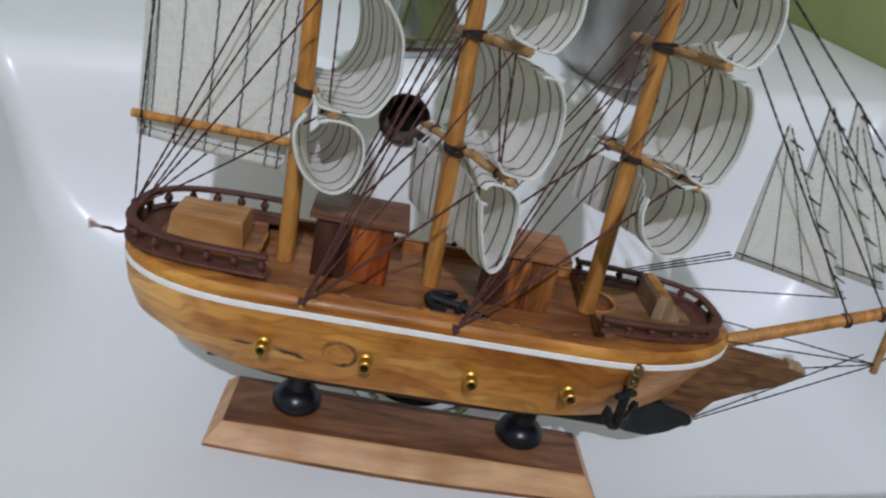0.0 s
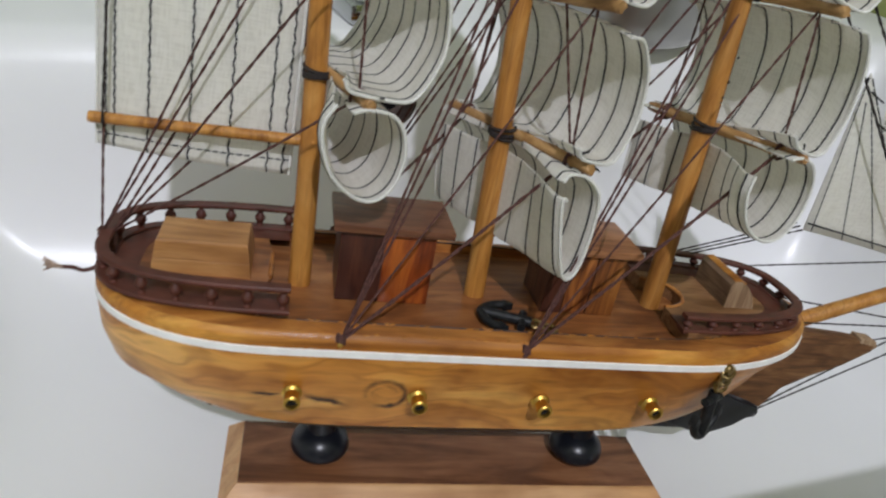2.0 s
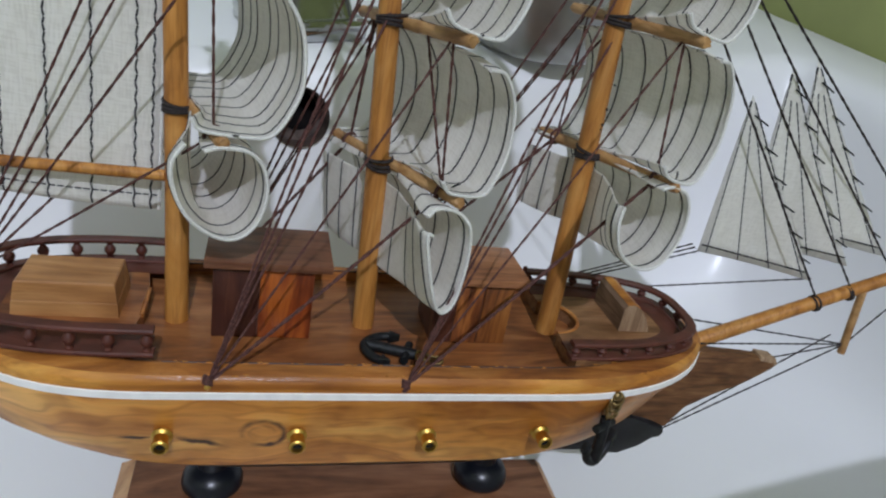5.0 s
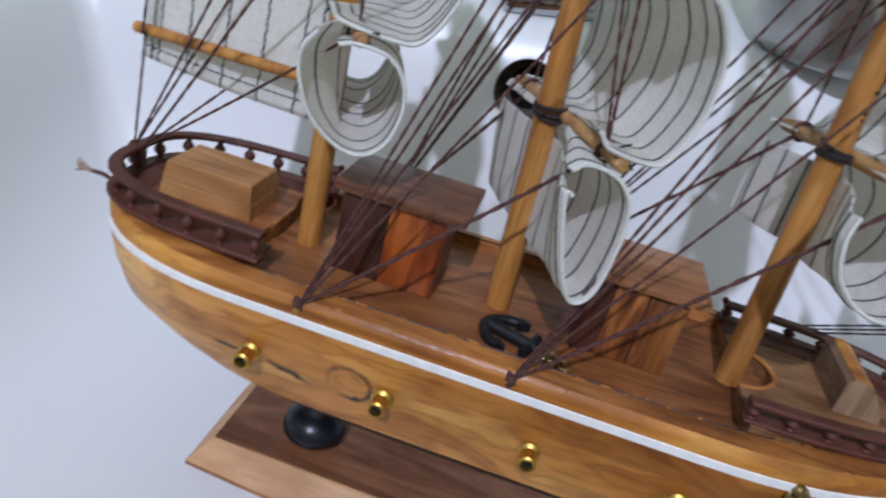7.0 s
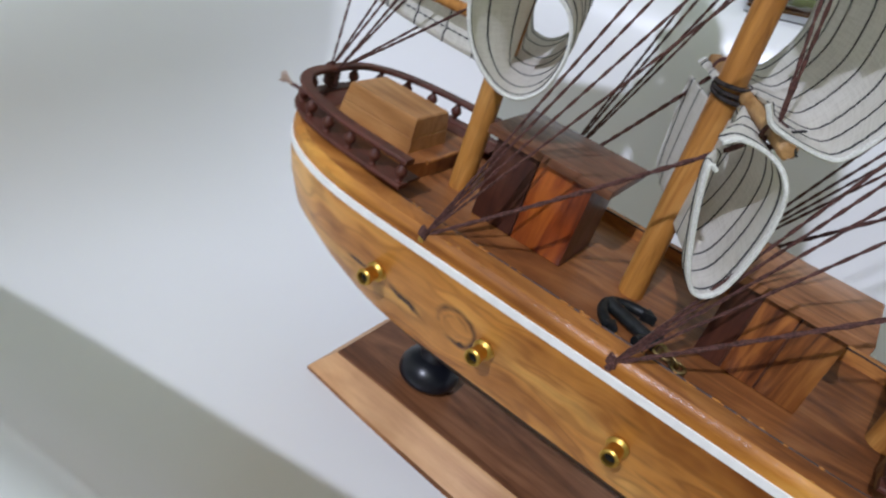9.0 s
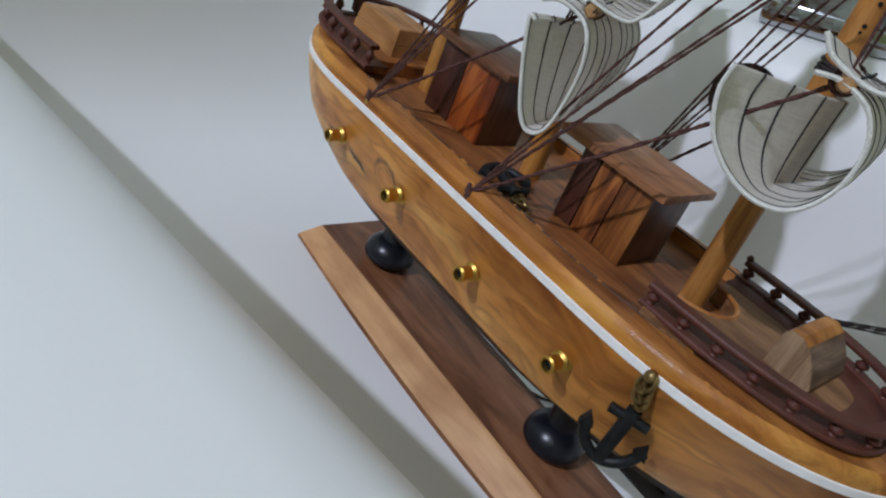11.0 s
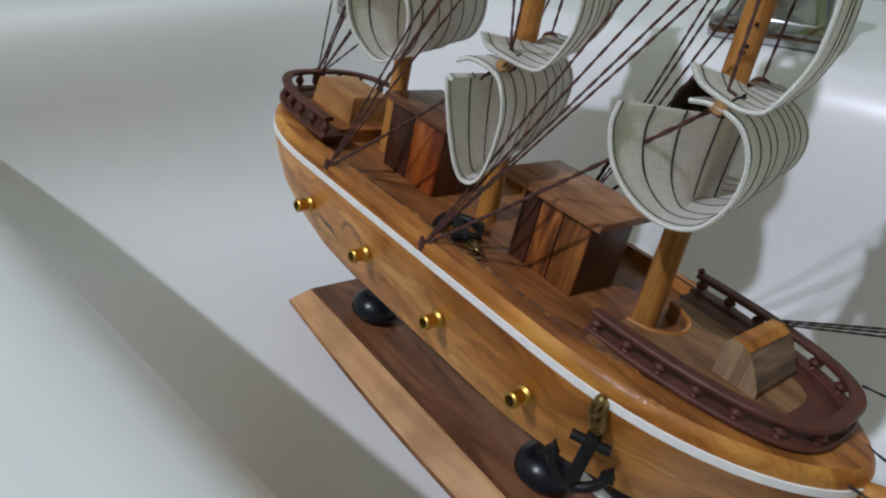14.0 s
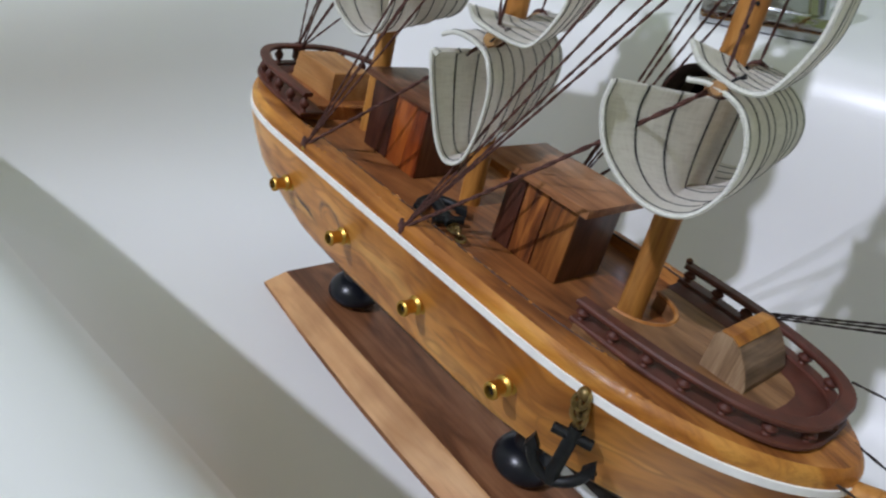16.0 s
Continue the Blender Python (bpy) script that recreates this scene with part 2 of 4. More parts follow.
ROOF_WOOD = wood("roof_wood", (0.12, 0.046, 0.023), (0.19, 0.076, 0.038), (0.27, 0.118, 0.06), "x", 0.45, 0.15, 1.4, 0.4, 0.5)
ROOF_PALE = wood("roof_pale", (0.24, 0.098, 0.04), (0.39, 0.168, 0.072), (0.5, 0.238, 0.112), "x", 0.5, 0.1, 1.4, 0.5, 0.6)
PINE = wood("pine", (0.36, 0.155, 0.045), (0.50, 0.235, 0.078), (0.60, 0.32, 0.12), "x", 0.5, 0.1, 0.9, 0.5, 0.3, streaky=0.35)
EDGE_WOOD = wood("edge_wood", (0.48, 0.24, 0.100), (0.60, 0.33, 0.148), (0.67, 0.40, 0.195), "x", 0.5, 0.05, 0.7, 0.7, 0.2, streaky=0.25)
BORDER_WOOD = wood("border_wood", (0.16, 0.062, 0.022), (0.32, 0.14, 0.05), (0.52, 0.26, 0.11), "x", 0.6, 0.0, 1.0, 0.8, 0.4)
MAST_WOOD = wood("mast_wood", (0.36, 0.140, 0.028), (0.52, 0.225, 0.048), (0.62, 0.31, 0.085), "z", 0.5, 0.08, 0.9, 0.5, 0.4)
YARD_WOOD = wood("yard_wood", (0.34, 0.17, 0.06), (0.48, 0.27, 0.105), (0.58, 0.36, 0.16), "y", 0.5, 0.1, 1.0, 0.5, 0.5)
RAW_DECK = wood("raw_deck", (0.18, 0.082, 0.032), (0.30, 0.150, 0.066), (0.40, 0.22, 0.108), "x", 0.55, 0.05, 1.2, 0.5, 0.5)
BLOCK_WOOD = wood("block_wood", (0.13, 0.075, 0.042), (0.22, 0.132, 0.078), (0.31, 0.195, 0.12), "y", 0.6, 0.05, 1.2, 0.5, 0.6)
BEAK_WOOD = wood("beak_wood", (0.085, 0.036, 0.014), (0.20, 0.092, 0.036), (0.31, 0.16, 0.066), "x", 0.6, 0.0, 1.3, 0.6, 0.6)
PALE_END = wood("sawn_end", (0.30, 0.19, 0.11), (0.42, 0.28, 0.17), (0.50, 0.36, 0.23), "z", 0.7, 0.0, 1.5, 0.5, 0.5)
SEAM_BROWN = plain("seam_brown", (0.035, 0.012, 0.007), 0.5, 0, 0.15, 0.4, 300, 0.8)
RAIL_BROWN = plain("rail_brown", (0.098, 0.027, 0.016), 0.55, 0, 0.05, 0.25, 160, 0.2)
WHITE_PAINT = plain("white_paint", (0.92, 0.91, 0.88), 0.45, 0, 0, 0.05, 200, 0.15)
BLACK_PAINT = plain("black_paint", (0.014, 0.014, 0.016), 0.4, 0, 0.1, 0.3, 150, 0.2)
BLACK_GLOSS = plain("black_gloss", (0.007, 0.008, 0.012), 0.3, 0, 0.0, 0.2, 90)
IRON_BLACK = plain("iron_black", (0.012, 0.013, 0.014), 0.5, 0.2, 0, 0.4, 400, 0.4)
BRASS = plain("brass", (0.66, 0.41, 0.095), 0.40, 1.0, 0, 0.12, 300)
OLD_BRASS = plain("old_brass", (0.30, 0.21, 0.09), 0.4, 1.0, 0, 0.4, 500)
BORE_SHADE = plain("bore_shade", (0.004, 0.004, 0.004), 0.8)
ROPE = plain("rope_brown", (0.098, 0.040, 0.033), 0.8, 0, 0, 0.45, 1500, 0.7)
ROPE_DARK = plain("rope_dark", (0.03, 0.022, 0.02), 0.8, 0, 0, 0.4, 1500, 0.7)
THREAD = plain("thread_black", (0.02, 0.021, 0.023), 0.85, 0, 0, 0.4, 1800)
VARNISH = plain("varnish_bead", (0.42, 0.165, 0.038), 0.08, 0, 1.0, 0.3, 400)
FRAY = plain("frayed_rope", (0.42, 0.30, 0.235), 0.9, 0, 0, 0.25, 1500, 0.5)
HEM = plain("hem_white", (0.78, 0.77, 0.72), 0.9, 0, 0, 0.1, 2200, 0.8)
CERAMIC = plain("white_ceramic", (0.84, 0.84, 0.85), 0.38, 0, 0.7, 0.012, 9)
CERAMIC.node_tree.nodes["Principled BSDF"].inputs["Coat Roughness"].default_value = 0.3
CHROME = plain("chrome", (0.46, 0.47, 0.48), 0.07, 1.0, 0, 0.05, 40)
SATIN = plain("satin_metal", (0.40, 0.395, 0.38), 0.34, 1.0, 0, 0.1, 60)
GREEN_WALL = plain("green_wall", (0.33, 0.36, 0.13), 0.55, 0, 0, 0.08, 14, 0.1)
PAINTED_WALL = plain("painted_wall", (0.55, 0.585, 0.52), 0.6, 0, 0, 0.05, 8, 0.1)
CEILING = plain("ceiling_white", (0.82, 0.82, 0.80), 0.8, 0, 0, 0.03, 8, 0.1)
FLOOR_TILE = plain("floor_tile", (0.42, 0.41, 0.38), 0.35, 0, 0, 0.12, 12)
HOLE_SHADE = plain("hole_shade", (0.006, 0.005, 0.005), 0.95, 0, 0, 0.5, 60)
HOLE_SHADE.node_tree.nodes["Principled BSDF"].inputs["Specular IOR Level"].default_value = 0.1
HOLE_EDGE = plain("hole_edge", (0.075, 0.052, 0.042), 0.55, 0, 0, 0.5, 260, 0.5)


def canvas():
    m, tree, bsdf = material("canvas", 0.9)
    co = coords(tree, (1, 1, 1))
    cloth = tree.nodes.new("ShaderNodeUVMap").outputs[0]
    threads = []
    for stretch in ((2000, 200, 1), (200, 2000, 1)):
        mp = node(tree, "ShaderNodeMapping", Scale=stretch)
        tree.links.new(cloth, mp.inputs[0])
        yarn = node(tree, "ShaderNodeTexNoise", Scale=1.0, Detail=2.0, Roughness=0.5)
        tree.links.new(mp.outputs[0], yarn.inputs[0])
        threads.append(yarn.outputs[0])
    n = node(tree, "ShaderNodeTexNoise", Scale=90.0, Detail=4.0)
    tree.links.new(co, n.inputs[0])
    weave = mixed(tree, 0.5, threads[0], threads[1])
    col = ramp(tree, n.outputs[0], [(0.3, (0.92, 0.895, 0.84)), (0.7, (0.965, 0.95, 0.905))])
    fibre = ramp(tree, weave, [(0.42, (0.80, 0.79, 0.77)), (0.5, (0.98, 0.98, 0.97)), (0.58, (1.06, 1.06, 1.06))])
    tree.links.new(mixed(tree, 0.85, col, fibre, "MULTIPLY"), bsdf.inputs["Base Color"])
    bump(tree, bsdf, weave, 0.8, 0.0004)
    # Thin cloth lets some light through.
    thin = tree.nodes.new("ShaderNodeBsdfTranslucent")
    thin.inputs[0].default_value = (0.98, 0.96, 0.91, 1)
    mix = tree.nodes.new("ShaderNodeMixShader")
    mix.inputs[0].default_value = 0.5
    out = tree.nodes["Material Output"]
    tree.links.new(bsdf.outputs[0], mix.inputs[1])
    tree.links.new(thin.outputs[0], mix.inputs[2])
    tree.links.new(mix.outputs[0], out.inputs[0])
    return m


CANVAS = canvas()


# ---- builders ----
def part(name, bm, mat, parent, label="", smooth=True, at=None):
    """One bmesh as one mesh object under a thing or a part."""
    bmesh.ops.recalc_face_normals(bm, faces=bm.faces)
    me = bpy.data.meshes.new(name)
    bm.to_mesh(me)
    bm.free()
    me.materials.append(mat)
    if smooth:
        me.shade_smooth()
        me.set_sharp_from_angle(angle=radians(38))
    ob = new(name, me)
    ob.parent = parent
    if at is not None:
        ob.matrix_basis = at
    if label:
        tagged(ob, label=label)
    return ob


def thing(name, m, label, category, group="", kind=""):
    ob = new(name)
    ob.empty_display_size = 0.02
    ob.matrix_basis = m
    return tagged(ob, label, category, group, kind)


def bevel(bm, width, segments=2):
    bmesh.ops.bevel(bm, geom=list(bm.edges), offset=width, segments=segments, profile=0.6, affect="EDGES", clamp_overlap=True)
    return bm


def box(x0, x1, y0, y1, z0, z1, r=0.0, bm=None):
    own = bmesh.new()
    bmesh.ops.create_cube(own, size=1.0)
    for v in own.verts:
        v.co = ((x0 + x1) / 2 + v.co.x * (x1 - x0), (y0 + y1) / 2 + v.co.y * (y1 - y0), (z0 + z1) / 2 + v.co.z * (z1 - z0))
    if r:
        bevel(own, r)
    return joined(bm, own)


def joined(bm, own, m=None):
    """Adds own to bm, moved by m."""
    if m is not None:
        own.transform(m)
    if bm is None:
        return own
    me = bpy.data.meshes.new("tmp")
    own.to_mesh(me)
    own.free()
    bm.from_mesh(me)
    bpy.data.meshes.remove(me)
    return bm


def rings(loops, closed=True, caps=True, bm=None):
    """Skins a row of loops of equal length."""
    bm = bm or bmesh.new()
    rows = [[bm.verts.new(p) for p in loop] for loop in loops]
    n = len(rows[0])
    for a, b in zip(rows, rows[1:]):
        for i in range(n if closed else n - 1):
            bm.faces.new((a[i], a[(i + 1) % n], b[(i + 1) % n], b[i]))
    if caps and closed:
        bm.faces.new(rows[0][::-1])
        bm.faces.new(rows[-1])
    return bm


def lathe(profile, segments=20, m=None, bm=None):
    """A turned solid about z from (radius, height) pairs."""
    loops = [[(r * math.cos(2 * math.pi * k / segments), r * math.sin(2 * math.pi * k / segments), z) for k in range(segments)] for r, z in profile]
    own = rings(loops)
    return joined(bm, own, m)


def tube(points, radius, segments=8, bm=None, taper=None):
    """A round bar along a line of points."""
    pts = [Vector(p) for p in points]
    loops = []
    side = None
    for i, p in enumerate(pts):
        way = (pts[min(i + 1, len(pts) - 1)] - pts[max(i - 1, 0)]).normalized()
        if side is None:
            side = way.orthogonal().normalized()
        side = (side - way * side.dot(way)).normalized()
        other = way.cross(side)
        r = radius if taper is None else radius + (taper - radius) * i / (len(pts) - 1)
        loops.append([p + r * (math.cos(2 * math.pi * k / segments) * side + math.sin(2 * math.pi * k / segments) * other) for k in range(segments)])
    return rings(loops, bm=bm)


def slack(a, b, sag=0.0, n=7):
    """Points of a line that hangs a little between a and b."""
    a, b = Vector(a), Vector(b)
    return [a.lerp(b, i / (n - 1)) - Vector((0, 0, 4 * sag * (i / (n - 1)) * (1 - i / (n - 1)))) for i in range(n)]


def cord(points, radius=0.00042, bm=None):
    """Twisted two-strand cord along points."""
    pts = [Vector(p) for p in points]
    dense = []
    for a, b in zip(pts, pts[1:]):
        n = max(2, int((b - a).length / 0.0016))
        dense += [a.lerp(b, i / n) for i in range(n)]
    dense.append(pts[-1])
    bm = bm or bmesh.new()
    for phase in (0, math.pi):
        strand, run = [], 0.0
        for i, p in enumerate(dense):
            way = (dense[min(i + 1, len(dense) - 1)] - dense[max(i - 1, 0)]).normalized()
            side = way.cross(Vector((0.3, 0.9, 0.2))).normalized()
            other = way.cross(side)
            turn = i * 1.15 + phase
            strand.append(p + radius * 0.45 * (math.cos(turn) * side + math.sin(turn) * other))
        tube(strand, radius * 0.72, 5, bm)
    return bm


def plate(outline, thick, axis="y", r=0.0004):
    """A flat board of an outline in the x-z (axis y) or x-y (axis z) plane, centred on 0."""
    own = bmesh.new()
    def put(u, v, w):
        return (u, w, v) if axis == "y" else (u, v, w)
    a = [own.verts.new(put(u, v, -thick / 2)) for u, v in outline]
    b = [own.verts.new(put(u, v, thick / 2)) for u, v in outline]
    own.faces.new(a)
    own.faces.new(b[::-1])
    for i in range(len(a)):
        j = (i + 1) % len(a)
        own.faces.new((a[i], b[i], b[j], a[j]))
    bmesh.ops.recalc_face_normals(own, faces=own.faces)
    if r:
        bevel(own, r, 2)
    return own


def sphere(r, at, m=None, bm=None, u=14, v=8, squash=1.0):
    own = bmesh.new()
    bmesh.ops.create_uvsphere(own, u_segments=u, v_segments=v, radius=r)
    for w in own.verts:
        w.co = Vector((w.co.x, w.co.y, w.co.z * squash)) + Vector(at)
    return joined(bm, own, m)


def torus(r, t, m, bm=None, n=18, k=8, squash=1.0):
    loops = []
    for i in range(n + 1):
        a = 2 * math.pi * i / n
        loops.append([((r + t * math.cos(2 * math.pi * j / k)) * math.cos(a), squash * (r + t * math.cos(2 * math.pi * j / k)) * math.sin(a), t * math.sin(2 * math.pi * j / k)) for j in range(k)])
    return joined(bm, rings(loops, caps=False), m)


def turned(a, b):
    """A pose at a whose z axis points to b."""
    a, b = Vector(a), Vector(b)
    return Matrix.Translation(a) @ (b - a).to_track_quat("Z", "Y").to_matrix().to_4x4()


# ---- the room: basin, counter, walls ----
RIM = 0.1115
BX0, BX1, BY0, BY1 = -0.207, 0.315, -0.1235, 0.166      # the bowl's opening
SLOPE = Vector((SHIP[0][2], SHIP[1][2], SHIP[2][2]))   # the floor's normal where the model stands


def floor_z(x, y):
    return -(SLOPE.x * x + SLOPE.y * y) / SLOPE.z


def round_rect(x0, x1, y0, y1, r, n=14):
    """A rectangle with round corners, the same count of points for each size."""
    pts = []
    for cx, cy, a0 in ((x1 - r, y1 - r, 0), (x0 + r, y1 - r, 90), (x0 + r, y0 + r, 180), (x1 - r, y0 + r, 270)):
        for k in range(n):
            a = radians(a0 + 90 * k / (n - 1))
            pts.append((cx + r * math.cos(a), cy + r * math.sin(a)))
    dense = []
    for i, p in enumerate(pts):
        q = pts[(i + 1) % len(pts)]
        dense.append(p)
        if math.hypot(q[0] - p[0], q[1] - p[1]) > 0.04 or i % n == n - 1:
            dense += [(p[0] + (q[0] - p[0]) * k / 10, p[1] + (q[1] - p[1]) * k / 10) for k in range(1, 10)]
    return dense


OVERFLOW = Matrix.Translation((0.0095, 0.1528, 0.0848)) @ Matrix.Rotation(radians(74), 4, "X")


def washbasin():
    loops = []
    def ring(inset, height, r):
        """height 0 is the sloping floor, 1 the rim."""
        pts = round_rect(BX0 + inset, BX1 - inset, BY0 + inset, BY1 - inset, r)
        loops.append([(x, y, floor_z(x, y) * (1 - height) + RIM * height) for x, y in pts])
    for inset, r in ((0.136, 0.004), (0.115, 0.02), (0.09, 0.045)):
        ring(inset, 0.0, r)
    # floor, fillet, wall
    a, b, c = Vector((0.074, 0.0)), Vector((0.026, 0.0)), Vector((0.0165, 0.62))
    for k in range(13):
        t = k / 12
        p = a * (1 - t) ** 2 + b * 2 * t * (1 - t) + c * t * t
        ring(p.x, p.y, 0.046 - 0.036 * t ** 0.6)
    for inset, height in ((0.0125, 0.78), (0.0085, 0.88), (0.004, 0.95), (-0.002, 0.985), (-0.010, 1.0)):
        ring(inset, height, 0.010 - 0.6 * min(inset, 0.0))
    OX0, OX1, OY0, OY1 = -0.30, 0.3835, -0.185, 0.4085
    def outer(inset, z, r):
        loops.append([(x, y, z) for x, y in round_rect(OX0 + inset, OX1 - inset, OY0 + inset, OY1 - inset, r)])
    outer(0.010, RIM, 0.03)
    outer(0.003, RIM - 0.003, 0.035)
    outer(0.0, RIM - 0.010, 0.038)
    outer(0.0, RIM - 0.16, 0.038)
    bm = rings(loops, caps=True)
    basin = thing("washbasin", Matrix.Identity(4), "glossy white ceramic washbasin with a deep rounded bowl", "washbasin")
    ob = part("bowl", bm, CERAMIC, basin)
    # the overflow's bore through the back wall
    cutter = new("bore", bpy.data.meshes.new("bore"))
    own = lathe([(0.0146, -0.022), (0.0146, 0.02)], 48, OVERFLOW)
    own.to_mesh(cutter.data)
    own.free()
    cut = ob.modifiers.new("bore", "BOOLEAN")
    cut.operation, cut.object, cut.solver = "DIFFERENCE", cutter, "EXACT"
    bpy.context.view_layer.update()
    mesh = bpy.data.meshes.new_from_object(ob.evaluated_get(bpy.context.evaluated_depsgraph_get()))
    ob.modifiers.clear()
    ob.data = mesh
    bpy.data.objects.remove(cutter)
    mesh.shade_smooth()
    mesh.set_sharp_from_angle(angle=radians(50))
    return basin


basin = washbasin()


def overflow():
    hole = part("overflow_hole", lathe([(0.0, -0.0215), (0.0144, -0.0215), (0.01452, -0.0006), (0.0143, 0.0002), (0.0139, -0.0008), (0.0138, -0.0200), (0.0, -0.0200)], 48), HOLE_EDGE, basin, "dark brown round overflow hole", at=OVERFLOW)
    # a near-black disc paints the shade at the bottom of the bore
    part("passage_shade", lathe([(0.0, 0.0), (0.0098, 0.0), (0.0098, 0.0006), (0.0, 0.0006)], 32), HOLE_SHADE, hole, at=Matrix.Translation((0.0016, 0.0012, -0.0199)))


overflow()


def drain():
    c = Vector((0.0127, 0.0424, 0))
    m = Matrix.Translation((c.x, c.y, floor_z(c.x, c.y))) @ SLOPE.to_track_quat("Z", "Y").to_matrix().to_4x4()
    ob = part("drain", lathe([(0.0, -0.001), (0.0325, -0.001), (0.0325, 0.0004), (0.0, 0.0004)], 40), CHROME, basin, "round chrome drain", at=m)
    part("drain_ring", lathe([(0.032, 0.0), (0.032, 0.0012), (0.0305, 0.002), (0.022, 0.0012), (0.022, 0.0)], 40), CHROME, ob)
    part("plug", lathe([(0.0, 0.0), (0.0205, 0.0), (0.021, 0.002), (0.019, 0.0036), (0.010, 0.0048), (0.0, 0.005)], 40), CHROME, ob)


drain()


def faucet():
    ob = thing("faucet", Matrix.Translation((0.0165, 0.206, RIM)) @ Matrix.Rotation(radians(10), 4, "Z"), "chrome basin faucet with a square base behind the bowl", "faucet")
    part("base", box(-0.028, 0.028, -0.026, 0.026, 0.0, 0.011, 0.0034), CHROME, ob)
    body = []
    for z, h, r in ((0.0105, 0.0236, 0.006), (0.0130, 0.0232, 0.007), (0.0300, 0.0196, 0.009), (0.0500, 0.0166, 0.010), (0.0720, 0.0150, 0.010), (0.0750, 0.0138, 0.009)):
        body.append([(x, y, z) for x, y in round_rect(-h, h, -h + 0.001, h - 0.001, r, 8)])
    part("body", rings(body), CHROME, ob)


faucet()


def cup():
    """A metal cup that stands on the basin's back rim."""
    ob = thing("metal_cup", Matrix.Translation((0.1485, 0.1870, RIM)), "grey satin metal cup standing on the basin rim", "cup")
    part("cup_body", lathe([(0.0, 0.0016), (0.0300, 0.0012), (0.0345, 0.0), (0.0375, 0.0004), (0.0405, 0.0026), (0.0425, 0.0066), (0.0438, 0.0150), (0.0450, 0.0500), (0.0456, 0.0850),
                            (0.0446, 0.0850), (0.0440, 0.0500), (0.0426, 0.0150), (0.0400, 0.0060), (0.0340, 0.0032), (0.0, 0.0030)], 56), SATIN, ob)
    part("cup_rim", torus(0.0451, 0.0011, Matrix.Translation((0, 0, 0.0852)), None, 56, 8), SATIN, ob)


cup()


def room():
    def slab(name, x0, x1, y0, y1, z0, z1, mat):
        ob = part(name, box(x0, x1, y0, y1, z0, z1), mat, None, smooth=False)
        tagged(ob, kind="structure")
        return ob
    X0, X1, Y0, Y1, Z0, Z1 = -1.1, 0.385, -1.9, 0.41, -0.74, 1.72
    tagged(slab("wall_north", X0, X1, Y1, Y1 + 0.1, Z0, Z1, PAINTED_WALL), "pale grey-green painted bathroom wall", "wall")
    tagged(slab("wall_east", X1, X1 + 0.1, Y0 - 0.1, Y1 + 0.1, Z0, Z1, GREEN_WALL), "olive green painted bathroom wall", "wall")
    tagged(slab("wall_west", X0 - 0.1, X0, Y0 - 0.1, Y1 + 0.1, Z0, Z1, PAINTED_WALL), "pale grey-green painted bathroom wall", "wall")
    tagged(slab("wall_south", X0, X1, Y0 - 0.1, Y0, Z0, Z1, PAINTED_WALL), "pale grey-green painted bathroom wall", "wall")
    tagged(slab("floor", X0 - 0.1, X1 + 0.1, Y0 - 0.1, Y1 + 0.1, Z0 - 0.1, Z0, FLOOR_TILE), "grey tiled floor", "floor")
    tagged(slab("ceiling", X0 - 0.1, X1 + 0.1, Y0 - 0.1, Y1 + 0.1, Z1, Z1 + 0.1, CEILING), "white ceiling", "ceiling")


room()


def lamps():
    glow = bpy.data.materials.new("lamp_glow")
    glow.use_nodes = True
    e = glow.node_tree.nodes["Principled BSDF"]
    e.inputs["Base Color"].default_value = (0.9, 0.9, 0.9, 1)
    e.inputs["Emission Color"].default_value = (0.9, 0.94, 1.0, 1)
    e.inputs["Emission Strength"].default_value = 6.0
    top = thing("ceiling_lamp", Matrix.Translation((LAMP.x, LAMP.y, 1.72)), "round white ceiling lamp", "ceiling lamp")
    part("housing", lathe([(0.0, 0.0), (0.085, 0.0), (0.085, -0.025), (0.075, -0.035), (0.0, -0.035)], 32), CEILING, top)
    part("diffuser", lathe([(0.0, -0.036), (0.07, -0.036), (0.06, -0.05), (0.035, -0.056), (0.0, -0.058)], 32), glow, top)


lamps()


# ---- the model ship, in its own frame: x to the bow, z up its masts ----
ship = thing("model_ship", SHIP, "varnished wooden three-masted model ship with rolled canvas sails", "model ship")

XS, XB = -0.1130, 0.1255
HALF = 0.0345
MASTS = (-0.0553, 0.0010, 0.0646)


def beam(x, xs=XS, xb=XB, w=HALF, fine=0.0):
    """Half the breadth of a waterline at x. fine: how sharp its fore end is."""
    a, b = xs + 0.059, xb - 0.070
    if x < a:
        s = min(1.0, (a - x) / (a - xs))
        return w * max(0.0, 1 - s ** 2.6) ** 0.52
    if x > b:
        s = min(1.0, (x - b) / (xb - b))
        return w * max(0.0, 1 - s ** (2.4 - 0.7 * fine)) ** (0.62 + 0.38 * fine)
    return w


def waterline(xs, xb, w, n=44, fine=0.0):
    """One closed outline: starboard side from stern to bow, then port side back."""
    us = [0.5 - 0.5 * math.cos(math.pi * i / n) for i in range(n + 1)]
    near = [(xs + (xb - xs) * u, -beam(xs + (xb - xs) * u, xs, xb, w, fine)) for u in us]
    far = [(x, -y) for x, y in near[1:-1]][::-1]
    return near + far


def sheer(x):
    """How far the hull's top edge rises towards its ends."""
    u = (x - 0.005) / 0.115
    return 0.0004 * u * u


def hull_loop(xs, xb, w, z, rise=1.0, fine=0.0):
    return [(x, y, z + rise * sheer(x)) for x, y in waterline(xs, xb, w, 44, fine)]


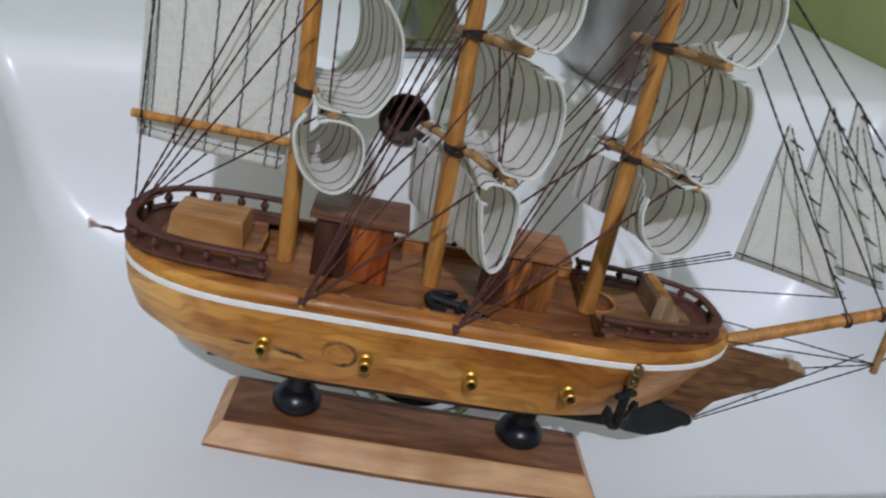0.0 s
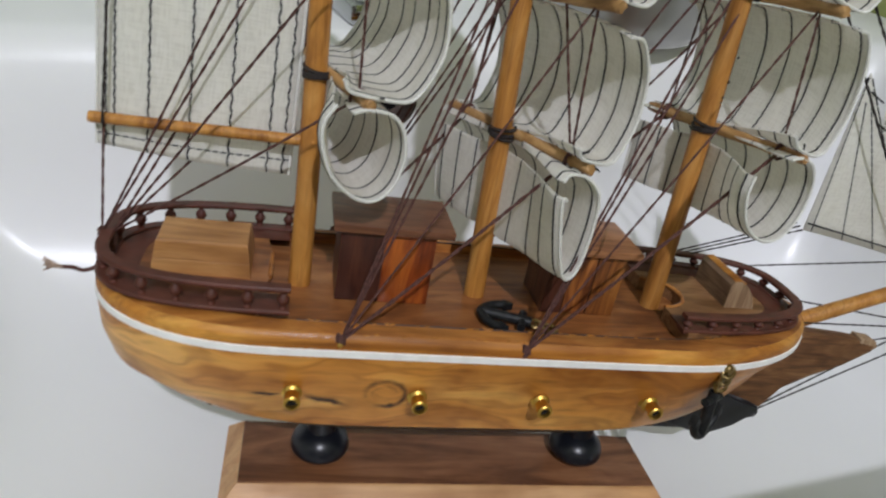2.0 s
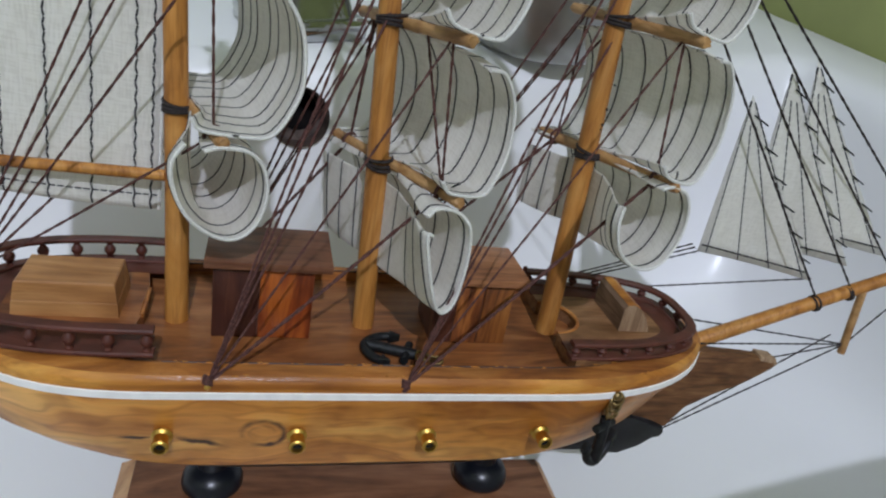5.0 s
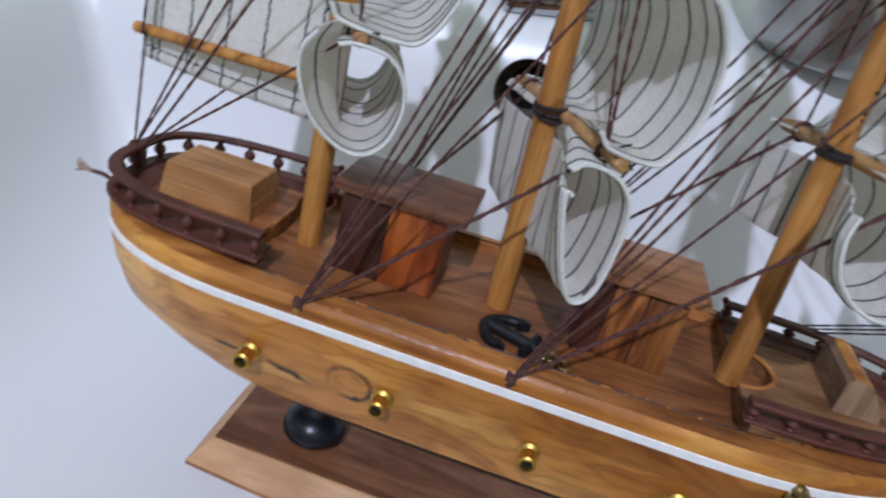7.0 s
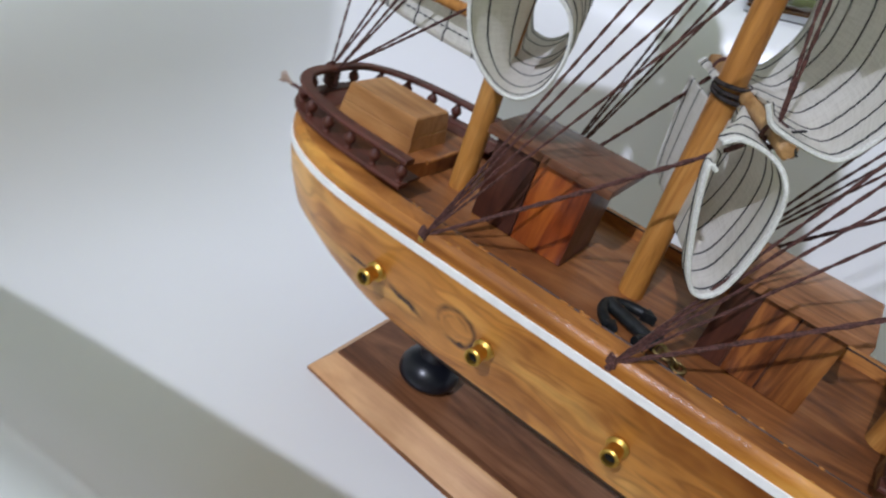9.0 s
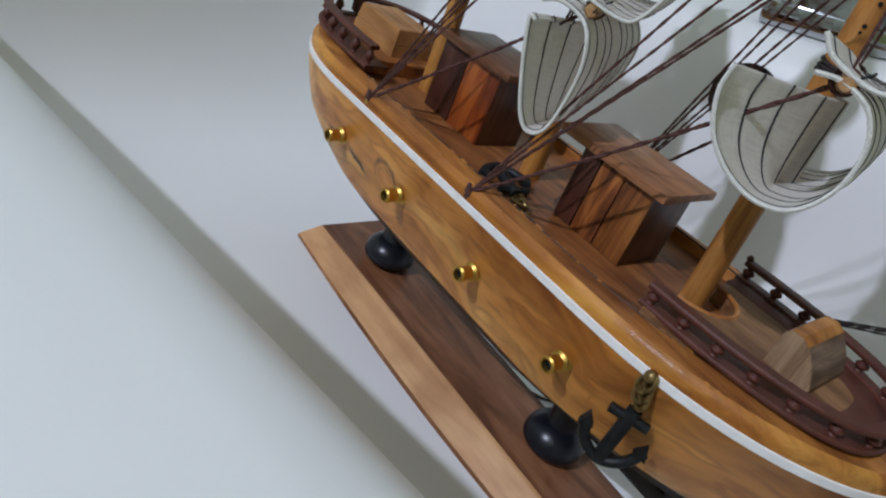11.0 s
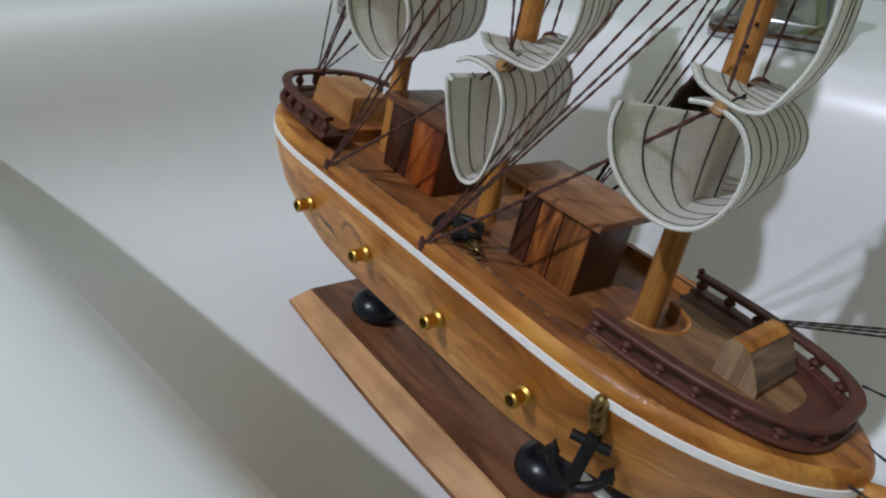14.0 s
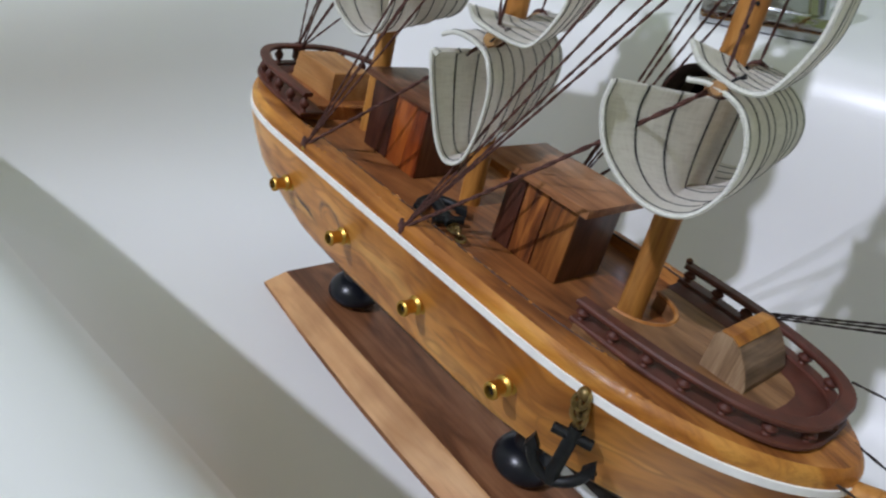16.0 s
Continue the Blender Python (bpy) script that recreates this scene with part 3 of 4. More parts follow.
# the flaring side, level by level: ends, half breadth, height, sheer, sharpness of the bow
LEVELS = [(-0.0740, 0.0960, 0.0040, 0.0298, 0, 0.8), (-0.0775, 0.0985, 0.0150, 0.0320, 0, 0.8), (-0.0815, 0.1010, 0.0208, 0.0362, 0, 0.7), (-0.0905, 0.1085, 0.0244, 0.0405, 0.1, 0.6),
          (-0.0995, 0.1135, 0.0264, 0.0455, 0.3, 0.6), (-0.1092, 0.1180, 0.0289, 0.0530, 0.5, 0.55), (-0.1122, 0.1215, 0.0315, 0.0620, 0.8, 0.4), (-0.1128, 0.1246, 0.0338, 0.0692, 1, 0.2),
          (-0.1128, 0.1251, 0.0344, 0.0727, 1, 0.0)]


def half_breadth(z):
    """Half the breadth amidships at a height."""
    for a, b in zip(LEVELS, LEVELS[1:]):
        if a[3] <= z <= b[3]:
            return a[2] + (b[2] - a[2]) * (z - a[3]) / (b[3] - a[3])
    return HALF


def hull():
    part("hull_bottom", rings([hull_loop(*v) for v in LEVELS[:4]]), BLACK_PAINT, ship, "black painted bottom of the hull")
    body = part("hull", rings([hull_loop(*v) for v in LEVELS[3:]]), HULL_WOOD, ship, "honey-coloured varnished hull with dark grain")
    st = [(-0.1130, 0.1251, 0.0344, 0.0727), (-0.1134, 0.1256, 0.0348, 0.0729), (-0.1134, 0.1256, 0.0348, 0.0749), (-0.1130, 0.1251, 0.0344, 0.0751)]
    part("stripe", rings([hull_loop(a, b, w, z) for a, b, w, z in st], caps=False), WHITE_PAINT, body, "thin white painted line round the hull")
    top = [(-0.1131, 0.1252, 0.0344, 0.0750), (-0.1131, 0.1252, 0.0345, 0.0772), (-0.1128, 0.1248, 0.0342, 0.0784), (-0.1119, 0.1236, 0.0330, 0.0795),
           (-0.1075, 0.1176, 0.0294, 0.0806), (-0.1060, 0.1150, 0.0281, 0.0802), (-0.1057, 0.1145, 0.0278, 0.0745)]
    part("bulwark", rings([hull_loop(a, b, w, z) for a, b, w, z in top[:4]], caps=False), BULWARK_WOOD, body, "rounded honey-coloured bulwark")
    part("gunwale", rings([hull_loop(a, b, w, z) for a, b, w, z in top[3:]], caps=False), RIM_WOOD, body, "flat brown gunwale")
    deck = bmesh.new()
    deck.faces.new([deck.verts.new((x, y, 0.0768)) for x, y in waterline(-0.1059, 0.1148, 0.0280)])
    lower = bmesh.ops.extrude_face_region(deck, geom=list(deck.faces))
    for v in [g for g in lower["geom"] if isinstance(g, bmesh.types.BMVert)]:
        v.co.z -= 0.0016
    part("deck", deck, DECK_WOOD, ship, "brown varnished deck")
    # dark seam where the gunwale meets the deck
    for side in (-1, 1):
        edge = [(-0.056 + 0.132 * k / 40, side * (beam(-0.056 + 0.132 * k / 40, -0.1062, 0.1150, 0.0283) + 0.00005 * math.sin(k * 1.7)), 0.0803) for k in range(41)]
        part("deck_seam", tube(edge, 0.00032, 6), SEAM_BROWN, ship, "dark seam along the deck edge")
    # beads of thick varnish that ran together along the near seam and the gunwale's edge
    beads, chance = bmesh.new(), random.Random(7)
    for ends, inset, z, count in (((-0.1062, 0.1150), 0.0283, 0.0805, 46), ((-0.1119, 0.1236), 0.0329, 0.0796, 20)):
        for k in range(count):
            x = -0.056 + 0.150 * chance.random()
            y = -beam(x, *ends, inset) + chance.uniform(-0.0005, 0.0005)
            r = chance.uniform(0.00022, 0.00046)
            sphere(r, (0, 0, 0), Matrix.Translation((x, y, z)) @ Matrix.Diagonal((chance.uniform(1.2, 3.0), 1.0, 0.7, 1.0)), beads, 8, 5)
    part("varnish_bead", beads, VARNISH, ship, "glossy beads of dried varnish along the deck seam")
    # raised decks at the ends, under the rails
    for name, x0, x1 in (("poop_deck", -0.105, -0.064), ("forecastle", 0.064, 0.113)):
        line = [(x, y) for x, y in waterline(-0.1053, 0.1136, 0.0273, 80) if x0 - 1e-6 <= x <= x1 + 1e-6]
        line.sort(key=lambda p: math.atan2(p[1], p[0] - (x0 + x1) / 2))
        # the inner edge is cut out round the mast
        edge, mx, way = (x1, MASTS[0], -1) if name == "poop_deck" else (x0, MASTS[2], 1)
        wide = 0.0085 if way < 0 else 0.0108
        notch = [(edge + way * (max(0.0, wide * math.cos(radians(a)) + way * (mx - edge))), (wide - 0.0007) * math.sin(radians(a))) for a in range(-90, 91, 15)]
        sides = [p for p in line if abs(p[0] - edge) > 0.003 or abs(p[1]) > 0.012]
        if way > 0:
            near_side, far_side = [p for p in sides if p[1] < 0], [p for p in sides if p[1] >= 0]
            line = sorted(near_side, key=lambda p: p[0]) + sorted(far_side, key=lambda p: -p[0]) + notch[::-1]
        else:
            near_side, far_side = [p for p in sides if p[1] < 0], [p for p in sides if p[1] >= 0]
            line = sorted(far_side, key=lambda p: -p[0]) + sorted(near_side, key=lambda p: p[0]) + notch
        part("deck_lip", tube([(x, y, 0.0816) for x, y in notch], 0.0007, 6), RIM_WOOD, ship, "rounded lip of the raised deck by the mast")
        own = plate(line, 0.0050, "z", 0.0)
        own.transform(Matrix.Translation((0, 0, 0.0793)))
        part(name, own, RAW_DECK if name == "forecastle" else DECK_WOOD, ship)
    keel = plate([(-0.0814, 0.0290), (-0.0790, 0.0305), (0.0920, 0.0300), (0.0960, 0.0240), (0.0300, 0.0252)], 0.0052, "y", 0.0006)
    part("keel", keel, BLACK_PAINT, ship, "black painted keel strip")
    stem = plate([(0.1000, 0.0440), (0.1180, 0.0385), (0.1250, 0.0352), (0.1310, 0.0448), (0.1410, 0.0508), (0.1530, 0.0565), (0.1636, 0.0638), (0.1630, 0.0672), (0.1500, 0.0688), (0.1350, 0.0700), (0.1200, 0.0715), (0.1050, 0.0700)], 0.0056, "y", 0.0007)
    beak = part("beakhead", stem, BEAK_WOOD, ship, "carved brown wooden beak under the bowsprit")
    part("beak_tip", plate([(0.1560, 0.0672), (0.1632, 0.0660), (0.1637, 0.0645), (0.1645, 0.0660), (0.1632, 0.0682), (0.1560, 0.0692)], 0.0058, "y", 0.0003), PALE_END, beak, "pale raw edge of the beak")
    foot = plate([(0.0880, 0.0320), (0.0900, 0.0262), (0.0980, 0.0232), (0.1080, 0.0226), (0.1165, 0.0262), (0.1215, 0.0302), (0.1240, 0.0304), (0.1256, 0.0326), (0.1246, 0.0351), (0.1180, 0.0368), (0.1100, 0.0400), (0.1000, 0.0400)], 0.0064, "y", 0.0008)
    part("forefoot", foot, BLACK_PAINT, ship, "black painted forefoot at the bow")
    part("bow_ring", torus(0.0011, 0.00045, Matrix.Translation((0.1256, 0, 0.0316)) @ Matrix.Rotation(radians(90), 4, "X")), BLACK_PAINT, ship)


hull()


def stand():
    loops = []
    for g, z in ((0.0004, 0.0), (0.0, 0.0006), (0.0, 0.0018), (0.0008, 0.0028), (0.0054, 0.0088), (0.0062, 0.0093)):
        x0, x1, y0, y1 = -0.0755 + g, 0.0866 - g, -0.0226 + g, 0.0192 - g
        bow = 0.0032 * max(0.0, 1 - z / 0.008)
        near = [(x0 + (x1 - x0) * k / 12, y0 - 0.0026 * k / 12 - bow * math.sin(math.pi * k / 12), z) for k in range(13)]
        loops.append(near + [(x1, y1 - 0.0048, z), (x0, y1, z)])
    base = part("stand_base", rings(loops[2:]), EDGE_WOOD, ship, "bevelled wooden display base with pale edges and a dark top")
    part("lower_edge", rings(loops[:3]), BORDER_WOOD, base, "darker brown lower border of the base")
    top = rings([[(x0, y0, z), (x1, y0 - 0.0018, z), (x1, y1 - 0.0048, z), (x0, y1, z)] for x0, x1, y0, y1, z in
                 ((-0.0697, 0.0808, -0.0168, 0.0134, 0.0089), (-0.0694, 0.0805, -0.0165, 0.0131, 0.0096))])
    part("top_panel", top, WALNUT, base, "dark walnut-stained top of the base", smooth=False)
    for x in (-0.0430, 0.0534):
        dome = [(0.0101 * math.cos(radians(a)), 0.0042 + (0.0080 if a > 0 else 0.0042) * math.sin(radians(a))) for a in range(-60, 63, 6)]
        post = lathe([(0.0, 0.0005)] + dome + [(0.0050, 0.0118), (0.0051, 0.0150), (0.0050, 0.0235), (0.0, 0.0235)], 40)
        part("stand_post", post, BLACK_GLOSS, ship, "glossy black turned post", at=Matrix.Translation((x, -0.002, 0.0094)))


stand()


def cannons():
    for x, z in ((-0.0553, 0.0582), (-0.0190, 0.0577), (0.0197, 0.0573), (0.0566, 0.0579)):
        y = -(half_breadth(z) - 0.0014)
        at = turned((x, y, z), (x, y - 1, z - 0.01))
        barrel = part("cannon", lathe([(0.0, -0.003), (0.0026, -0.003), (0.0027, 0.0002), (0.0030, 0.0004), (0.0031, 0.0010), (0.0027, 0.0014), (0.0023, 0.0017), (0.0023, 0.0021), (0.0028, 0.0024), (0.0029, 0.0030),
                                       (0.0026, 0.0034), (0.0021, 0.0038), (0.0020, 0.0058), (0.0021, 0.0063), (0.0024, 0.0067), (0.0024, 0.0075), (0.0020, 0.0079), (0.0015, 0.0079), (0.0014, 0.0040), (0.0, 0.0039)], 24), BRASS, ship, "small polished brass cannon", at=at)
        # a black disc paints the shade inside the barrel
        part("bore", lathe([(0.0, 0.0), (0.00142, 0.0), (0.00142, 0.0004), (0.0, 0.0004)], 14), BORE_SHADE, barrel, at=Matrix.Translation((0, 0, 0.0062)))


cannons()


# ---- deckhouses ----
def cabin(x0, x1, roof, top, panels, cover):
    z0 = 0.0766
    body = part("cabin", box(x0, x1, -0.0095, 0.0095, z0, top - 0.0022, 0.0004), CABIN_WOOD, ship, "dark wooden deckhouse with an overhanging roof")
    part("roof", box(roof[0], roof[1], -0.0124, 0.0124, top - 0.0024, top, 0.0003), cover, body, "flat brown plank roof")
    for a, b, mat in panels:
        part("panel", box(x0 + (x1 - x0) * a, x0 + (x1 - x0) * b, -0.0102, -0.0094, z0 + 0.0004, top - 0.0026, 0.0002), mat, body, "reddish wood panel")
    return body


# the fore panel's brighter orange holds a patch of light in its colour
cabin(-0.0448, -0.0165, (-0.0473, -0.0116), 0.1028, [(0.0, 0.45, WINE_WOOD), (0.46, 1.0, LIT_MAHOGANY)], ROOF_WOOD)
cabin(0.0212, 0.0462, (0.0125, 0.0500), 0.1012, [(0.0, 0.26, WINE_WOOD), (0.28, 0.60, TEAK), (0.62, 1.0, PANEL_WOOD)], ROOF_PALE)


def stern_box():
    loops = []
    for z, g in ((0.0815, 0.0), (0.0858, 0.0004), (0.0861, 0.0008), (0.0864, 0.0005), (0.0914, 0.0012), (0.0918, 0.0016)):
        loops.append([(-0.0969 + g, -0.0098 + g, z), (-0.0695 - g, -0.0098 + g, z), (-0.0695 - g, 0.0086 - g, z), (-0.0969 + g, 0.0086 - g, z)])
    part("hatch_box", rings(loops), PINE, ship, "pale pine box on the poop deck", smooth=False)


stern_box()


def bow_block():
    pts = [(0.0, 0.0), (0.0, 0.0088), (0.0010, 0.0102), (0.0038, 0.0104), (0.0068, 0.0086), (0.0094, 0.0054), (0.0112, 0.0018), (0.0114, 0.0)]
    own = rings([[(0.0882 + u, y, 0.0815 + v) for u, v in pts] for y in (-0.0075, -0.0071, 0.0121, 0.0125)])
    block = part("bow_block", own, BLOCK_WOOD, ship, "rounded block of raw brown wood", smooth=False)
    end = rings([[(0.0882 + u, y, 0.0815 + v) for u, v in [(p[0] * 0.98 + 0.0001, p[1] * 0.985 + 0.00005) for p in pts]] for y in (-0.0079, -0.0074)])
    part("end_grain", end, PALE_END, block, "pale sawn end", smooth=False)
    # a brighter strip paints the light on the block's top edge
    cap = [(0.0010, 0.0104), (0.0038, 0.0107), (0.0060, 0.0096), (0.0058, 0.0092), (0.0038, 0.0102), (0.0011, 0.0100)]
    part("varnished_top", rings([[(0.0882 + u, y, 0.0815 + v) for u, v in cap] for y in (-0.0074, 0.0124)]), BULWARK_WOOD, block, "honey-coloured top edge, lit in its colour", smooth=False)


bow_block()


# ---- rails ----
def horseshoe(x_open, x_end, w, bow, n=26):
    """Points of a rail round one end of the deck, from the near side to the far side."""
    pts = []
    for i in range(n + 1):
        a = math.pi * i / n
        u = max(0.0, math.sin(a))
        if bow:
            x = x_open + (x_end - x_open) * u ** 0.8
        else:
            x = x_open + (x_end - x_open) * u ** 0.7
        pts.append((x, -w * math.copysign(abs(math.cos(a)) ** 0.62, math.cos(a))))
    return pts


def bar(line, z, wide, high, bm=None):
    """A flat strip that follows a line at a height."""
    loops = []
    for i, (x, y) in enumerate(line):
        a, b = line[max(i - 1, 0)], line[min(i + 1, len(line) - 1)]
        d = Vector((b[0] - a[0], b[1] - a[1])).normalized()
        nx, ny = -d.y * wide / 2, d.x * wide / 2
        e = high * 0.28
        zz = z if not callable(z) else z(x)
        loops.append([(x - nx, y - ny, zz + e), (x - nx * 0.8, y - ny * 0.8, zz), (x + nx * 0.8, y + ny * 0.8, zz), (x + nx, y + ny, zz + e),
                      (x + nx, y + ny, zz + high - e), (x + nx * 0.8, y + ny * 0.8, zz + high), (x - nx * 0.8, y - ny * 0.8, zz + high), (x - nx, y - ny, zz + high - e)])
    return rings(loops, bm=bm)


def spaced(line, count, lead):
    """Evenly spaced points along a line."""
    pts = [Vector((x, y, 0)) for x, y in line]
    run = [0.0]
    for a, b in zip(pts, pts[1:]):
        run.append(run[-1] + (b - a).length)
    out = []
    for k in range(count):
        s = lead + (run[-1] - 2 * lead) * k / (count - 1)
        i = max(j for j in range(len(run)) if run[j] <= s + 1e-9)
        i = min(i, len(pts) - 2)
        out.append(pts[i].lerp(pts[i + 1], (s - run[i]) / (run[i + 1] - run[i])))
    return out


def rail(line, z0, z1, count, bed):
    low = part("rail", bar(line, z0, 0.0042, 0.0014), RAIL_BROWN, ship, "dark reddish-brown balustrade with turned posts")
    part("handrail", bar(line, z1 - 0.0015, 0.0036, 0.0015), RAIL_BROWN, low)
    part("rail_bed", bar(bed, z0 + 0.0002, 0.0075, 0.0007), RAIL_BROWN, low, "dark brown strip inside the balustrade")
    h = z1 - z0 - 0.0029
    shape = [(0.0, 0.0), (0.0011, 0.0), (0.0008, h * 0.14), (0.0012, h * 0.26), (0.0017, h * 0.42), (0.0017, h * 0.56), (0.0012, h * 0.72), (0.0008, h * 0.84), (0.0011, h), (0.0, h)]
    first = None
    for p in spaced(line, count, 0.0018):
        at = Matrix.Translation((p.x, p.y, z0 + 0.0014))
        if first is None:
            first = part("baluster", lathe(shape, 12), RAIL_BROWN, low, at=at)
        else:
            ob = new("baluster", first.data)
            ob.parent, ob.matrix_basis = low, at
    x, y = line[-1]
    part("end_knob", sphere(0.0010, (x, y, z1 + 0.0004)), RAIL_BROWN, low)


rail(horseshoe(-0.0580, -0.1100, 0.0262, False), 0.0812, 0.0896, 15, horseshoe(-0.0590, -0.1045, 0.0214, False))
rail(horseshoe(0.0632, 0.1152, 0.0238, True), 0.0812, 0.0874, 15, horseshoe(0.0640, 0.1100, 0.0190, True))


# ---- masts, yards and bowsprit ----
def lashing(at, r, parent, turns=3, mat=None, way=(0, 0, 1)):
    bm = bmesh.new()
    for k in range(turns):
        tilt = random.uniform(-9, 9)
        m = turned(Vector(at) + Vector(way) * (0.0011 * (k - (turns - 1) / 2)), Vector(at) + Vector(way)) @ pose(0, 0, 0, tilt, random.uniform(-9, 9), 0)
        torus(r, 0.00055, m, bm, 20, 6)
    part("lashing", bm, mat or ROPE_DARK, parent, "dark cord lashing")


# the masts run on out of view to carry the added upper sails
TOPS = (0.258, 0.295, 0.284)
RAKE = (0.012, 0.048, 0.036)
masts = []


def mast_x(k, z):
    """Where a mast, leaning aft, stands at a height."""
    return MASTS[k] - RAKE[k] * (z - 0.078)


for k, top in enumerate(TOPS):
    heights = [0.0745 + (top - 0.0745) * i / 8 for i in range(9)]
    pts = [(mast_x(k, z) + 0.0002 * math.sin(i), -0.0008, z) for i, z in enumerate(heights)]
    mast = part("mast", tube(pts, 0.0034, 20, taper=0.0026), MAST_WOOD, ship, "round honey-coloured wooden mast")
    masts.append(mast)

# old nail holes in the fore mast: black discs paint their shade
for x, z, r in ((0.0626, 0.1557, 0.0005), (0.0624, 0.1510, 0.0005), (0.0623, 0.1496, 0.0004), (0.0630, 0.1630, 0.0004)):
    part("nail_hole", lathe([(0.0, 0.0), (r, 0.0), (r * 0.8, 0.0003), (0.0, 0.0002)], 10), BORE_SHADE, masts[2], at=turned((x + 0.0012, -0.00342, z), (x + 0.0012 + 0.44, -0.9, z)))

YARDS = {}


def yard(key, mast, x, z, near, length_far, r=0.0018):
    """A spar lashed before a mast. near: its near end; it runs on beyond the mast."""
    centre = Vector((x + 0.0042, -0.0020, z))
    a = Vector(near)
    way = (centre - a).normalized()
    b = centre + way * length_far
    # a split stick: uneven girth, flattened and torn at its ends
    loops = []
    side, high = way.cross(Vector((0, 0, 1))).normalized(), way.cross(way.cross(Vector((0, 0, 1)))).normalized()
    for i in range(17):
        k = [0.0, 0.012, 0.03][i] if i < 3 else (0.03 + 0.94 * (i - 2) / 12 if i < 14 else [0.97, 0.985, 1.0][i - 14])
        girth = r * random.uniform(0.9, 1.08) * (0.72 if i in (0, 16) else 1.0)
        bend = 0.0005 * math.sin(3.3 * k + 9 * z)
        loops.append([a.lerp(b, k) + side * bend + way * (random.uniform(-0.0006, 0.0006) if i in (0, 1, 15, 16) else 0)
                      + girth * (math.cos(math.pi * j / 6) * side + random.uniform(0.86, 1.0) * math.sin(math.pi * j / 6) * high) for j in range(12)])
    ob = part("yard", rings(loops), YARD_WOOD, mast, "rough-cut pale wooden yard")
    lashing((x + 0.0006, -0.0008, z), 0.0038, mast)
    YARDS[key] = (a, b, centre)
    return ob


yard("1a", masts[0], mast_x(0, 0.1420), 0.1420, (-0.0430, -0.0250, 0.1404), 0.027)
yard("2a", masts[1], mast_x(1, 0.1320), 0.1320, (0.0170, -0.0280, 0.1318), 0.029)
yard("3a", masts[2], mast_x(2, 0.1412), 0.1412, (0.0760, -0.0312, 0.1426), 0.029)
yard("1b", masts[0], mast_x(0, 0.1840), 0.1840, (-0.0446, -0.0250, 0.1830), 0.027)
yard("2b", masts[1], mast_x(1, 0.1714), 0.1714, (0.0105, -0.0335, 0.1735), 0.027)
yard("3b", masts[2], mast_x(2, 0.1805), 0.1805, (0.0722, -0.0292, 0.1808), 0.027)
yard("2c", masts[1], mast_x(1, 0.2030), 0.2030, (0.0075, -0.0260, 0.2040), 0.024)
yard("3c", masts[2], mast_x(2, 0.2100), 0.2100, (0.0690, -0.0260, 0.2100), 0.024)

# upper yards, out of view, added with their sails to shade the wall
yard("1c", masts[0], mast_x(0, 0.2140), 0.2140, (-0.0440, -0.0190, 0.2140), 0.021)
yard("1d", masts[0], mast_x(0, 0.2400), 0.2400, (-0.0440, -0.0150, 0.2400), 0.017)
yard("2d", masts[1], mast_x(1, 0.2340), 0.2340, (0.0030, -0.0200, 0.2340), 0.021)
yard("2e", masts[1], mast_x(1, 0.2630), 0.2630, (0.0025, -0.0160, 0.2630), 0.017)
yard("3d", masts[2], mast_x(2, 0.2360), 0.2360, (0.0690, -0.0200, 0.2360), 0.021)
yard("3e", masts[2], mast_x(2, 0.2620), 0.2620, (0.0685, -0.0160, 0.2620), 0.017)

boom = part("boom", tube([(-0.1146, 0.0040, 0.1210), (-0.09, 0.0018, 0.1216), (-0.0585, -0.0015, 0.1226)], 0.0016, 12), MAST_WOOD, masts[0], "thin orange wooden boom")
BS0, BS1 = Vector((0.114, 0.0, 0.0685)), Vector((0.226, 0.0, 0.1150))
bowsprit = part("bowsprit", tube([BS0.lerp(BS1, i / 5) for i in range(6)], 0.0030, 16, taper=0.0022), MAST_WOOD, ship, "slanting honey-coloured bowsprit")
lashing((0.1718, 0, 0.0921), 0.0027, bowsprit, 2, way=(0.931, 0, 0.365))
lashing((0.1850, 0, 0.0973), 0.0026, bowsprit, 2, way=(0.931, 0, 0.365))
part("striker", tube([(0.1905, -0.0010, 0.0990), (0.1930, -0.0020, 0.0715)], 0.0015, 12), YARD_WOOD, bowsprit, "short wooden strut below the bowsprit")


# ---- sails ----
def catmull(pts, n):
    """A smooth line through a few points."""
    p = [Vector(v) for v in pts]
    p = [p[0] * 2 - p[1]] + p + [p[-1] * 2 - p[-2]]
    out = []
    for i in range(1, len(p) - 2):
        for k in range(n):
            t = k / n
            out.append(0.5 * (2 * p[i] + (p[i + 1] - p[i - 1]) * t + (2 * p[i - 1] - 5 * p[i] + 4 * p[i + 1] - p[i + 2]) * t * t + (3 * p[i] - p[i - 1] - 3 * p[i + 1] + p[i + 2]) * t ** 3))
    out.append(p[-2])
    return out


